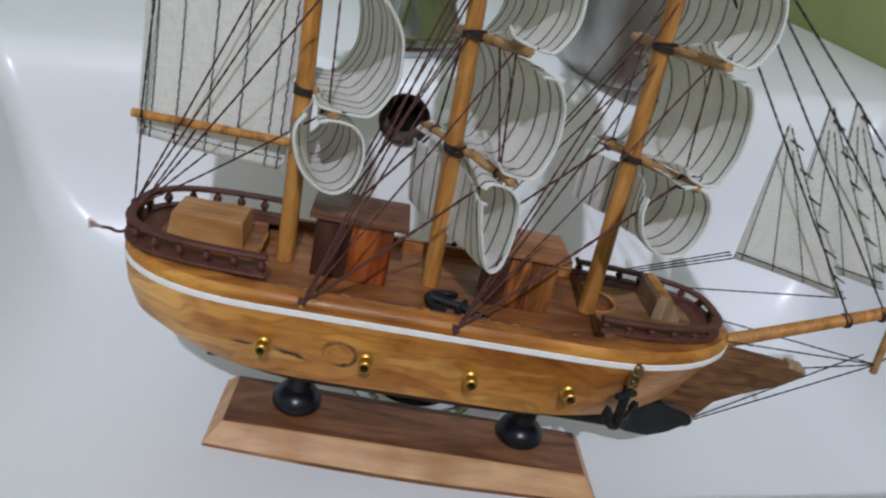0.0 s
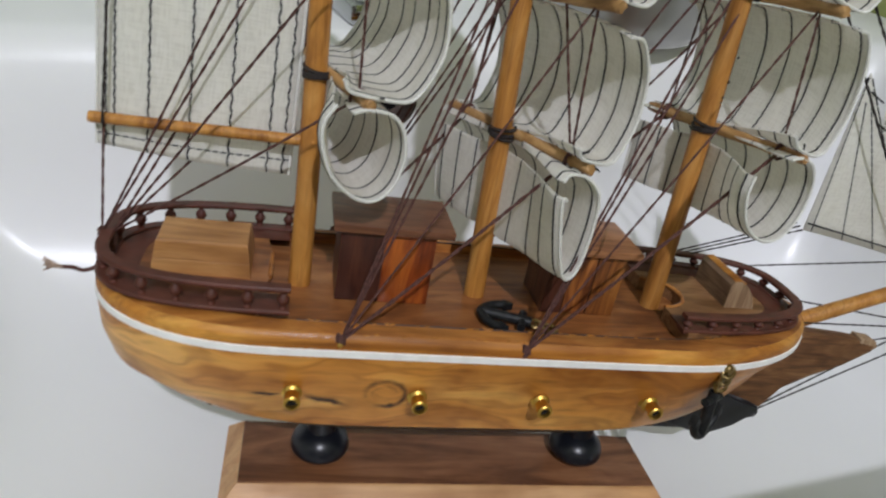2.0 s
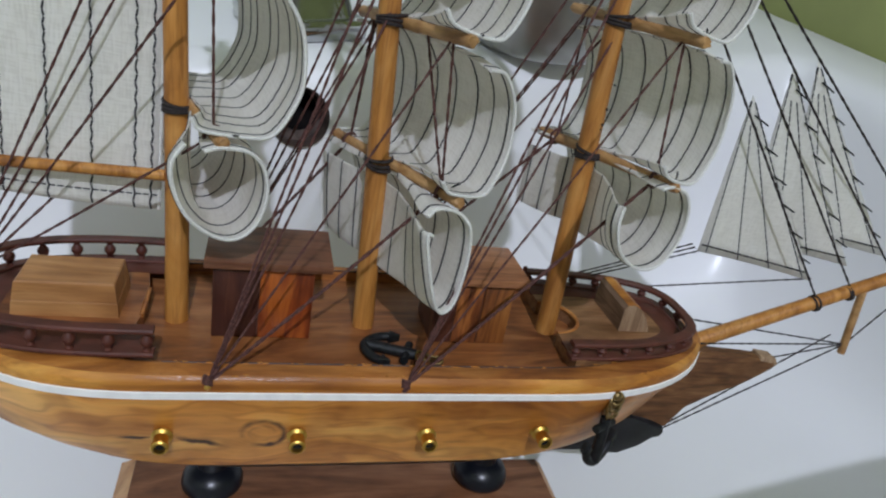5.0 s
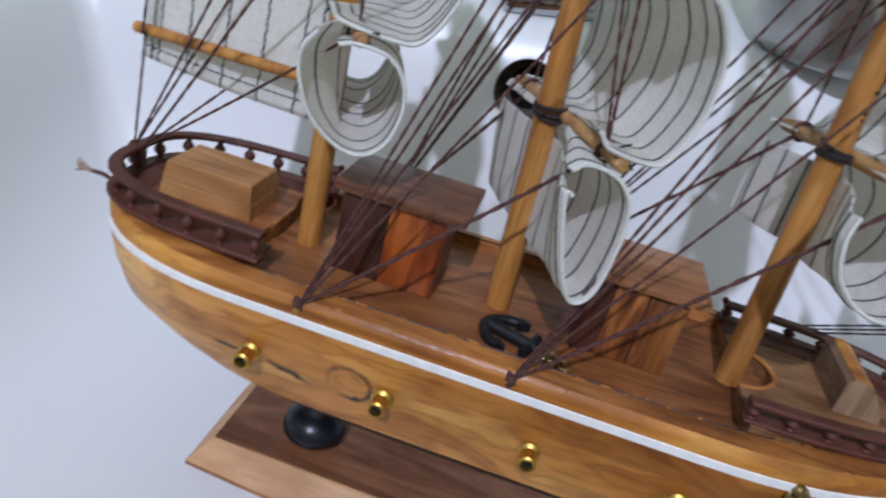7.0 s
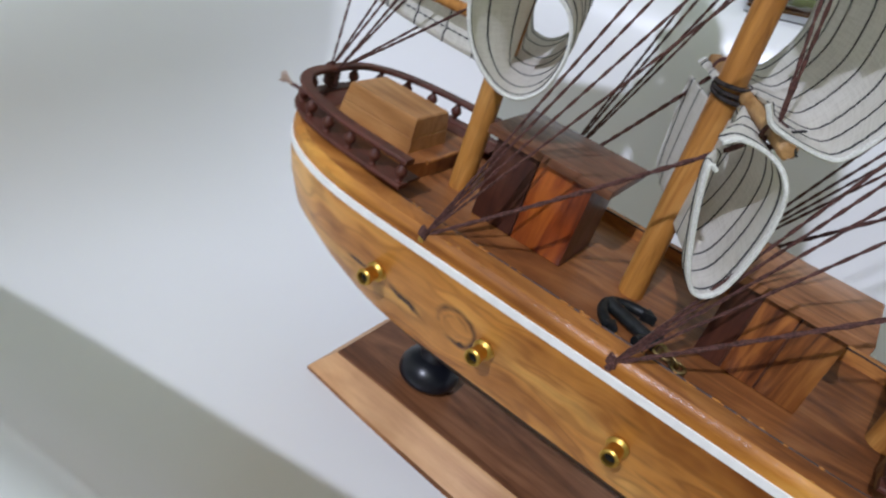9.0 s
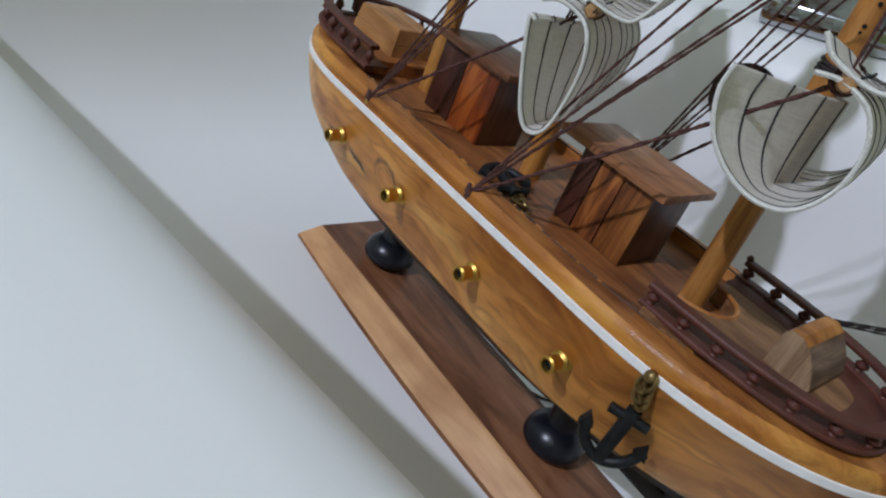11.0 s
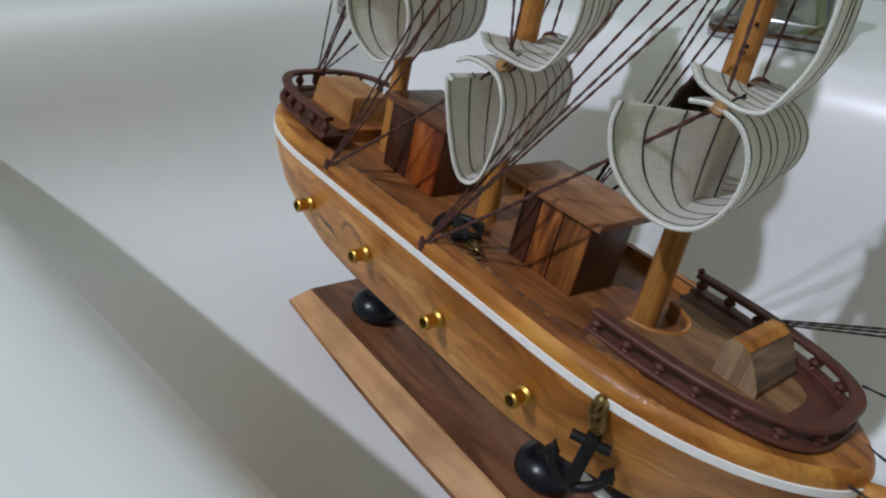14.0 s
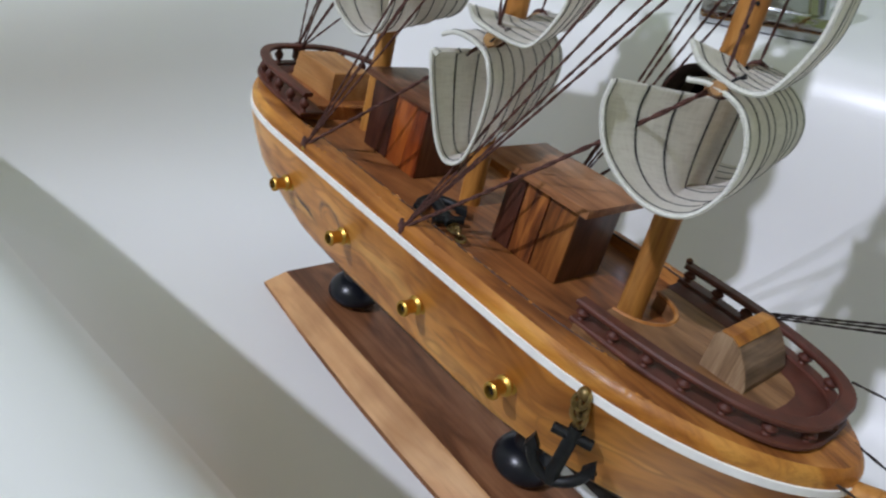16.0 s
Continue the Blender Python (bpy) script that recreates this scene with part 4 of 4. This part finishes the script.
def sheet(name, grid, stitch_rows, parent, label, hems=True):
    """Cloth over a grid of points (rows run across the width), with stitched seams and hemmed edges."""
    bm = bmesh.new()
    vs = [[bm.verts.new(p) for p in row] for row in grid]
    for a, b in zip(vs, vs[1:]):
        for i in range(len(a) - 1):
            bm.faces.new((a[i], a[i + 1], b[i + 1], b[i]))
    # the cloth's own lengths, for its weave
    layer = bm.loops.layers.uv.new("weave")
    place, across = {}, 0.0
    for j, row in enumerate(vs):
        if j:
            across += max((p.co - q.co).length for p, q in zip(row, vs[j - 1])) * 0.8
        along = 0.0
        for i, v in enumerate(row):
            along += (v.co - row[i - 1].co).length if i else 0.0
            place[v] = (along, across)
    for face in bm.faces:
        for loop in face.loops:
            loop[layer].uv = place[loop.vert]
    ob = part(name, bm, CANVAS, parent, label)
    mod = ob.modifiers.new("cloth", "SOLIDIFY")
    mod.thickness, mod.offset = 0.00045, 0.0
    seam = bmesh.new()
    for r in stitch_rows:
        line = grid[r]
        # a chain of short stitches
        for i in range(0, len(line) - 1):
            a, b = line[i], line[i + 1]
            aside = (grid[r - 1][i] - a).normalized() * (b - a).length * (0.11 if i % 2 else -0.11)
            tube([a.lerp(b, 0.02) + aside, a.lerp(b, 0.92) - aside], 0.00040, 5, seam)
    part("stitching", seam, THREAD, ob, "black stitched seams")
    if hems:
        for edge in (grid[0], grid[-1]):
            part("hem", tube(edge, 0.00052, 6), HEM, ob, "frayed white hem")
    return ob


def flare(u):
    """How far the after side of a curled sail stands off: tight at the mast, wide at the near end."""
    t = min(1.0, max(0.0, (abs(u) - 0.12) / 0.80))
    return (0.02 + 0.98 * t) * (1.0 if u < 0 else 0.32)


def square_sail(key, profile, seams, label, mast, wide=0.92, shrink=0.94, name="square_sail", clear=False, shut=False, grow=(1.0, 1.0), reach=0.0):
    """A sail whose section (ahead of the yard, above the yard) is swept along the yard. clear: it passes before the mast. shut: its far end is pressed flat. grow: how its fore side widens from the near to the far end. reach: how far its near end hangs out past the yard."""
    a, b, c = YARDS[key]
    way = (b - a).normalized()
    flat = Vector((way.x, way.y, 0)).normalized()
    ahead = Vector((flat.y, -flat.x, 0))
    if ahead.x < 0:
        ahead = -ahead
    mid, half = (a + b) / 2, (b - a).length / 2 * wide
    curve = catmull([(u, v, 0) for u, v in profile], 9)
    grid = []
    rows = 26
    for i in range(rows + 1):
        s = -half + 2 * half * i / rows
        k = shrink + (1 - shrink) * (1 - (s / half) ** 2)
        row = []
        for p in curve:
            u = p.x * k
            if not clear:
                # the foot's corners curl aft over the ends of the yard
                close = max(0.0, -s / half)
                lift = max(0.0, 1 - p.x / 0.009) * (1 if p.y < 0.012 else 0)
                u -= 0.0075 * close ** 2 * lift
                p = Vector((p.x, p.y * (1 - lift * (1 - close) * 0.8) if p.y > 0 else p.y, 0))
            if clear and u < -0.0004:
                if shut and s > 0:
                    f = s / half
                    u = -0.0004 + 0.0030 * math.sin(math.pi * min(1.0, f / 0.5)) - 0.0080 * max(0.0, f - 0.5) + (u + 0.0004) * 0.02
                else:
                    u = -0.0004 + (u + 0.0004) * flare(s / half)
            elif clear and u > 0:
                u *= grow[0] + (grow[1] - grow[0]) * (s / half + 1) / 2
            out = reach * min(1.0, max(0.0, -p.y / 0.006)) * (1 - i / rows)
            row.append(mid + way * (s - out) + ahead * (u + 0.00035 * math.sin(9 * s / half + 30 * p.y)) + Vector((0, 0, p.y * k)))
        grid.append(row)
    step = rows / (seams + 1)
    return sheet(name, grid, [1] + [round(step * (k + 1)) for k in range(seams)] + [rows - 1], mast, label)


TUBE_1 = [(-0.0085, 0.0006), (-0.0115, -0.0040), (-0.0112, -0.0105), (-0.0078, -0.0185), (-0.0010, -0.0245), (0.0052, -0.0256), (0.0102, -0.0215), (0.0124, -0.0135), (0.0110, -0.0062), (0.0069, -0.0020), (0.0000, -0.0008), (-0.0040, -0.0016)]
TUBE_2 = [(-0.0106, -0.0066), (-0.0122, -0.0062), (-0.0110, -0.0120), (-0.0084, -0.0205), (-0.0050, -0.0290), (-0.0014, -0.0322), (0.0030, -0.0292), (0.0052, -0.0200), (0.0052, -0.0110), (0.0026, -0.0048), (-0.0022, -0.0016), (-0.0080, -0.0006), (-0.0114, -0.0020)]
TUBE_3 = [(-0.0178, -0.0048), (-0.0180, -0.0105), (-0.0148, -0.0180), (-0.0085, -0.0234), (-0.0012, -0.0256), (0.0056, -0.0236), (0.0098, -0.0168), (0.0100, -0.0085), (0.0062, -0.0022), (-0.0002, 0.0002), (-0.0050, -0.0002)]
square_sail("1a", TUBE_1, 5, "off-white canvas sail curled into a tube", masts[0], 0.99, 0.98, clear=True)
square_sail("2a", TUBE_2, 6, "off-white canvas sail curled to a point", masts[1], 0.99, 0.98, clear=True, grow=(0.80, 1.7), reach=0.0030)
square_sail("3a", TUBE_3, 6, "off-white canvas sail curled into a tube", masts[2], 0.99, 0.98, clear=True, shut=True, grow=(0.95, 1.45))


def bellied(h, deep):
    """A sail blown forward between two yards h apart."""
    return [(0.0004, 0.0068), (0.0026, 0.0030), (deep * 0.62, -0.0005 + h * 0.05), (deep * 0.95, h * 0.28), (deep, h * 0.5), (deep * 0.9, h * 0.74), (deep * 0.55, h * 0.95), (0.0025, h * 0.985)]


square_sail("1a", bellied(0.042, 0.0215), 6, "off-white canvas sail bellied out before the mast", masts[0], 0.95)
square_sail("2a", bellied(0.0375, 0.0165), 6, "off-white canvas sail bellied out before the mast", masts[1], 0.98)
square_sail("3a", bellied(0.0375, 0.0135), 6, "off-white canvas sail bellied out before the mast", masts[2], 0.98)
square_sail("2b", bellied(0.0315, 0.0165), 6, "off-white canvas sail bellied out before the mast", masts[1], 0.95)
square_sail("3b", bellied(0.0295, 0.0165), 6, "off-white canvas sail bellied out before the mast", masts[2], 0.95)
# unseen upper sails, added to cast shade on the basin's back wall
for key, mast, h in (("1b", 0, 0.0300), ("1c", 0, 0.0258), ("2c", 1, 0.0308), ("2d", 1, 0.0288), ("3c", 2, 0.0278), ("3d", 2, 0.0258)):
    square_sail(key, bellied(h, 0.0140), 4, "off-white canvas sail bellied out before the mast", masts[mast], 0.95)


def spanker():
    """The fore-and-aft sail behind the aft mast, behind its boom."""
    grid = []
    for i in range(25):
        u = i / 24
        x = -0.1135 + u * 0.0525
        z0 = 0.1130 - 0.0030 * u - 0.0008 * math.sin(math.pi * u)
        z1 = 0.176 + 0.020 * u
        grid.append([Vector((x + 0.002 * v, 0.0062 - 0.0022 * u + 0.0012 * math.sin(math.pi * v), z0 + (z1 - z0) * v)) for v in [k / 40 for k in range(41)]])
    ob = sheet("spanker_sail", grid, [1, 2, 6, 11, 16, 21, 23], masts[0], "flat white canvas sail behind the aft mast")
    foot = bmesh.new()
    for i in range(24):
        a, b = grid[i][2], grid[i + 1][2]
        tube([a.lerp(b, 0.05), a.lerp(b, 0.8)], 0.00036, 5, foot)
    part("stitching", foot, THREAD, ob, "black stitched seams")


spanker()

STAYS = [((0.0655, 0, 0.2155), (0.1715, 0, 0.0945)), ((0.0660, 0, 0.2240), (0.1850, 0, 0.0997)), ((0.0662, 0, 0.2268), (0.2020, 0, 0.1060)), ((0.0664, 0, 0.229), (0.2200, 0, 0.1125))]


def jib(top, tack, clew, label):
    """A small triangular sail laced to a stay."""
    a, b, c = Vector(top), Vector(tack), Vector(clew)
    n = 12
    bm = bmesh.new()
    rows = []
    for i in range(n + 1):
        t = i / n
        p, q = a.lerp(b, t), a.lerp(c, t)
        row = []
        for k in range(7):
            v = p.lerp(q, k / 6)
            v.y += 0.0020 * math.sin(math.pi * k / 6) * t
            row.append(bm.verts.new(v))
        rows.append(row)
    for r, s in zip(rows, rows[1:]):
        for k in range(6):
            bm.faces.new((r[k], r[k + 1], s[k + 1], s[k]))
    bmesh.ops.remove_doubles(bm, verts=bm.verts, dist=0.00002)
    layer = bm.loops.layers.uv.new("weave")
    for face in bm.faces:
        for loop in face.loops:
            loop[layer].uv = (loop.vert.co.x, loop.vert.co.z)
    ob = part("jib", bm, CANVAS, ship, label)
    mod = ob.modifiers.new("cloth", "SOLIDIFY")
    mod.thickness, mod.offset = 0.0004, 0.0
    seam = bmesh.new()
    for f in (0.07, 0.36, 0.64, 0.93):
        p0, p1 = a.lerp(b.lerp(c, f), 0.16 if 0.2 < f < 0.8 else 0.03), b.lerp(c, f)
        for k in range(22):
            s0, s1 = p0.lerp(p1, k / 22), p0.lerp(p1, (k + 0.85) / 22)
            for s in (s0, s1):
                s.y += 0.0020 * math.sin(math.pi * f) * ((s - a).length / (p1 - a).length)
            tube([s0, s1], 0.00034, 5, seam)
    for k in range(16):
        p, q = a.lerp(b, 0.95), a.lerp(c, 0.95)
        tube([p.lerp(q, k / 16), p.lerp(q, (k + 0.8) / 16)], 0.00034, 5, seam)
    part("stitching", seam, THREAD, ob, "black stitched seams")
    lace = bmesh.new()
    for k in range(6):
        t = 0.12 + 0.15 * k
        p = a.lerp(b, t)
        tube([p + Vector((-0.0035, -0.0006, 0.0018)), p + Vector((0.0028, -0.0004, -0.0010))], 0.0003, 5, lace)
    part("lacing", lace, THREAD, ob)
    return ob


jib((0.1185, 0.0060, 0.1640), (0.1720, 0.0060, 0.0985), (0.1190, 0.0065, 0.1075), "small triangular white jib with black seams")
jib((0.1330, 0.0100, 0.1740), (0.1900, 0.0100, 0.1040), (0.1380, 0.0105, 0.1110), "small triangular white jib with black seams")
jib((0.1440, 0.0130, 0.1770), (0.2080, 0.0130, 0.1080), (0.1560, 0.0130, 0.1150), "small triangular white jib with black seams")


# ---- rigging ----
def rig(points, mat=None, radius=0.00037, name="rope"):
    return part(name, cord(points, radius), mat or ROPE, ship)


PEGS = (Vector((-0.0438, -0.0338, 0.0768)), Vector((0.0096, -0.0338, 0.0762)))
for p in PEGS:
    for side in (1, -1):
        q = Vector((p.x, p.y * side, p.z))
        part("peg", sphere(0.0011, q), BRASS if p is PEGS[0] else ROPE, ship, "small pin in the gunwale")
        knot = bmesh.new()
        for k in range(4):
            torus(0.0013 - 0.0001 * k, 0.0004, turned(q + Vector((0, 0, 0.0008 + 0.0007 * k)), q + Vector((0.3, -0.5 * side * -1, 1))), knot, 14, 6)
        part("knot", knot, ROPE, ship)
for p, nxt, yards in ((PEGS[0], MASTS[1], ("2a", "2b")), (PEGS[1], MASTS[2], ("3a", "3b"))):
    for side in (1, -1):
        q = Vector((p.x, p.y * side, p.z + 0.001))
        for dx, z in ((-0.0030, 0.178), (-0.0022, 0.1995), (0.0, 0.2235)):
            rig(slack(q, (nxt + dx, -0.0022 * side, z), 0.0003))
        for k in yards:
            a, b, c = YARDS[k]
            end = a.lerp(b, 0.13 if side == 1 else 0.87)
            rig(slack(q, end, 0.0006), None, 0.00052 if k.endswith("a") else 0.00034)
for k, up in (("1a", "1b"), ("2a", "2b"), ("3a", "3b")):
    for f in (0.13, 0.87):
        a, b = YARDS[k][0].lerp(YARDS[k][1], f), YARDS[up][0].lerp(YARDS[up][1], f)
        rig([a, b])
        ob = part("knot", torus(0.0023, 0.0005, turned(a, YARDS[k][1]), None, 16, 6), ROPE, ship)
        if k == "2a":
            rig([a, b.lerp(YARDS[up][1], 0.25 if f < 0.5 else -0.2)])
# loose thread ends at the lashings
for key in ("1a", "2a", "3a", "1b", "2b", "3b"):
    for f in (0.06, 0.13):
        p = YARDS[key][0].lerp(YARDS[key][1], f) + Vector((0.0016, -0.0006, 0.0012))
        way = Vector((random.uniform(0.1, 1.0), random.uniform(-0.8, 0.5), random.uniform(-0.5, 0.9))).normalized()
        bend = Vector((random.uniform(-1, 1), random.uniform(-1, 1), -0.6)).normalized()
        long = random.uniform(0.0025, 0.0045)
        rig([p + way * (long * k / 5) + bend * (long * 0.35 * (k / 5) ** 2) for k in range(6)], THREAD, 0.00026, "thread_end")
STERN = Vector((-0.1115, 0.0, 0.0880))
for dx, y, z in ((0.0, 0.0, 0.2130), (-0.0015, 0.001, 0.1895)):
    rig(slack(STERN, (MASTS[0] + dx - 0.002, y, z), 0.0004))
for k, f in (("1a", 0.13), ("1a", 0.87), ("1b", 0.13), ("1b", 0.87)):
    rig(slack(STERN + Vector((0.003, 0, 0.001)), YARDS[k][0].lerp(YARDS[k][1], f), 0.0006))
rig(slack(STERN, (-0.1105, 0.002, 0.1210), 0))
rig([(-0.1105, 0.0005, 0.1205), (-0.109, 0.003, 0.150), (-0.106, 0.003, 0.180)], ROPE_DARK)
tail = [(-0.1105, -0.001, 0.0800), (-0.1140, -0.002, 0.0775), (-0.1165, -0.003, 0.0772), (-0.1185, -0.004, 0.0785), (-0.1215, -0.005, 0.0790)]
rig(catmull(tail, 5), ROPE, 0.0006, "rope_tail")
fray = bmesh.new()
for k in range(16):
    tube([(-0.1205, -0.005, 0.0789), (-0.1228, -0.0052 + random.uniform(-0.0006, 0.0006), 0.0796 + random.uniform(-0.0006, 0.0006)), (-0.1246 - random.uniform(0, 0.0014), -0.0054 + random.uniform(-0.0016, 0.0016), 0.0796 + random.uniform(-0.0016, 0.0018))], 0.00026, 5, fray)
part("rope_fray", fray, FRAY, ship, "pale brown frayed rope end")
knot = bmesh.new()
for k in range(5):
    torus(0.0020, 0.0006, turned(STERN + Vector((0.0012, 0, -0.004 + 0.0012 * k)), STERN + Vector((0.006, 0.0, 0.02))), knot, 16, 6)
part("knot", knot, ROPE, ship)
for a, b in STAYS:
    rig([a, b], ROPE_DARK, 0.0004)
# stays under the bowsprit
S = (0.1925, -0.0020, 0.0755)
for a in ((0.1256, 0.0, 0.0316), (0.1625, 0.0015, 0.0655), (0.1170, 0.0070, 0.0800), (0.1170, -0.0070, 0.0770)):
    rig([a, S], ROPE_DARK, 0.00032)
rig([S, (0.2200, 0, 0.1085)], ROPE_DARK, 0.00032)
rig([(0.1256, 0.001, 0.0316), (0.1880, 0.0015, 0.0775)], ROPE_DARK, 0.00032)
for dy, z in ((0.0, 0.0), (0.002, 0.0006), (0.004, 0.0010)):
    rig([(0.1190, 0.0065 + dy, 0.1075 + z), (0.0860, 0.0240 + dy, 0.0850)], ROPE_DARK, 0.0003)
rig([(0.1720, 0.0060, 0.0995), (0.1120, 0.0180, 0.0862)], ROPE_DARK, 0.0003)


# ---- anchors ----
def anchor(m, parent, size=1.0, chain=0):
    pts = [(-0.0085, 0.0042), (-0.0065, -0.0005), (-0.0035, -0.0034), (0.0, -0.0046), (0.0035, -0.0034), (0.0065, -0.0005), (0.0085, 0.0042)]
    bm = bmesh.new()
    arm = catmull([(u, 0, v) for u, v in pts], 4)
    tube(arm, 0.0016, 10, bm)
    tube([(0, 0, -0.0046), (0, 0, 0.0140)], 0.0020, 10, bm)
    for s in (-1, 1):
        joined(bm, plate([(0.0085 * s, 0.0066), (0.0058 * s, 0.0030), (0.0100 * s, 0.0022)], 0.0030, "y", 0.0003))
    body = part("anchor", bm, IRON_BLACK, parent, "small matt black metal anchor", at=m @ Matrix.Scale(size, 4))
    part("stock", tube([(-0.0055, 0, 0.0108), (0.0055, 0, 0.0108)], 0.0015, 10), IRON_BLACK, body)
    part("ring", torus(0.0017, 0.00045, Matrix.Translation((0, 0, 0.0155)) @ pose(0, 0, 0, 90, 0, 30)), OLD_BRASS, body)
    for k in range(chain):
        part("link", torus(0.0015, 0.00048, Matrix.Translation((0.0003 * k, -0.0004 * k, 0.0175 + 0.0022 * k)) @ pose(0, 0, 0, 90, 0, 90 * (k % 2) + 20), squash=1.25), OLD_BRASS, body)
    return body


ANCHOR_AT = Matrix.Translation((0.0782, -0.0322, 0.0508))
bower = anchor(ANCHOR_AT @ pose(0, 0, 0, -4, 4, 30), ship, 0.9)
# the chain runs from its ring up to the pin
low, high = ANCHOR_AT @ pose(0, 0, 0, -4, 4, 30) @ Vector((0, 0, 0.0152)), Vector((0.0780, -0.0326, 0.0735))
for k in range(5):
    at = low.lerp(high, (k + 0.4) / 5) + Vector((0.0005 * (-1) ** k, -0.0008, 0))
    part("link", torus(0.0017, 0.00058, turned(at, at + Vector((0.6 if k % 2 else -0.5, -0.8, 0.15))) , squash=1.2), OLD_BRASS, ship)
part("pin", sphere(0.0018, (0.0780, -0.0330, 0.0738)), OLD_BRASS, ship, "dull brass pin holding the anchor chain")
anchor(Matrix.Translation((0.0035, -0.0165, 0.0790)) @ pose(0, 0, 0, 90, 0, 70), ship, 0.85, 3)
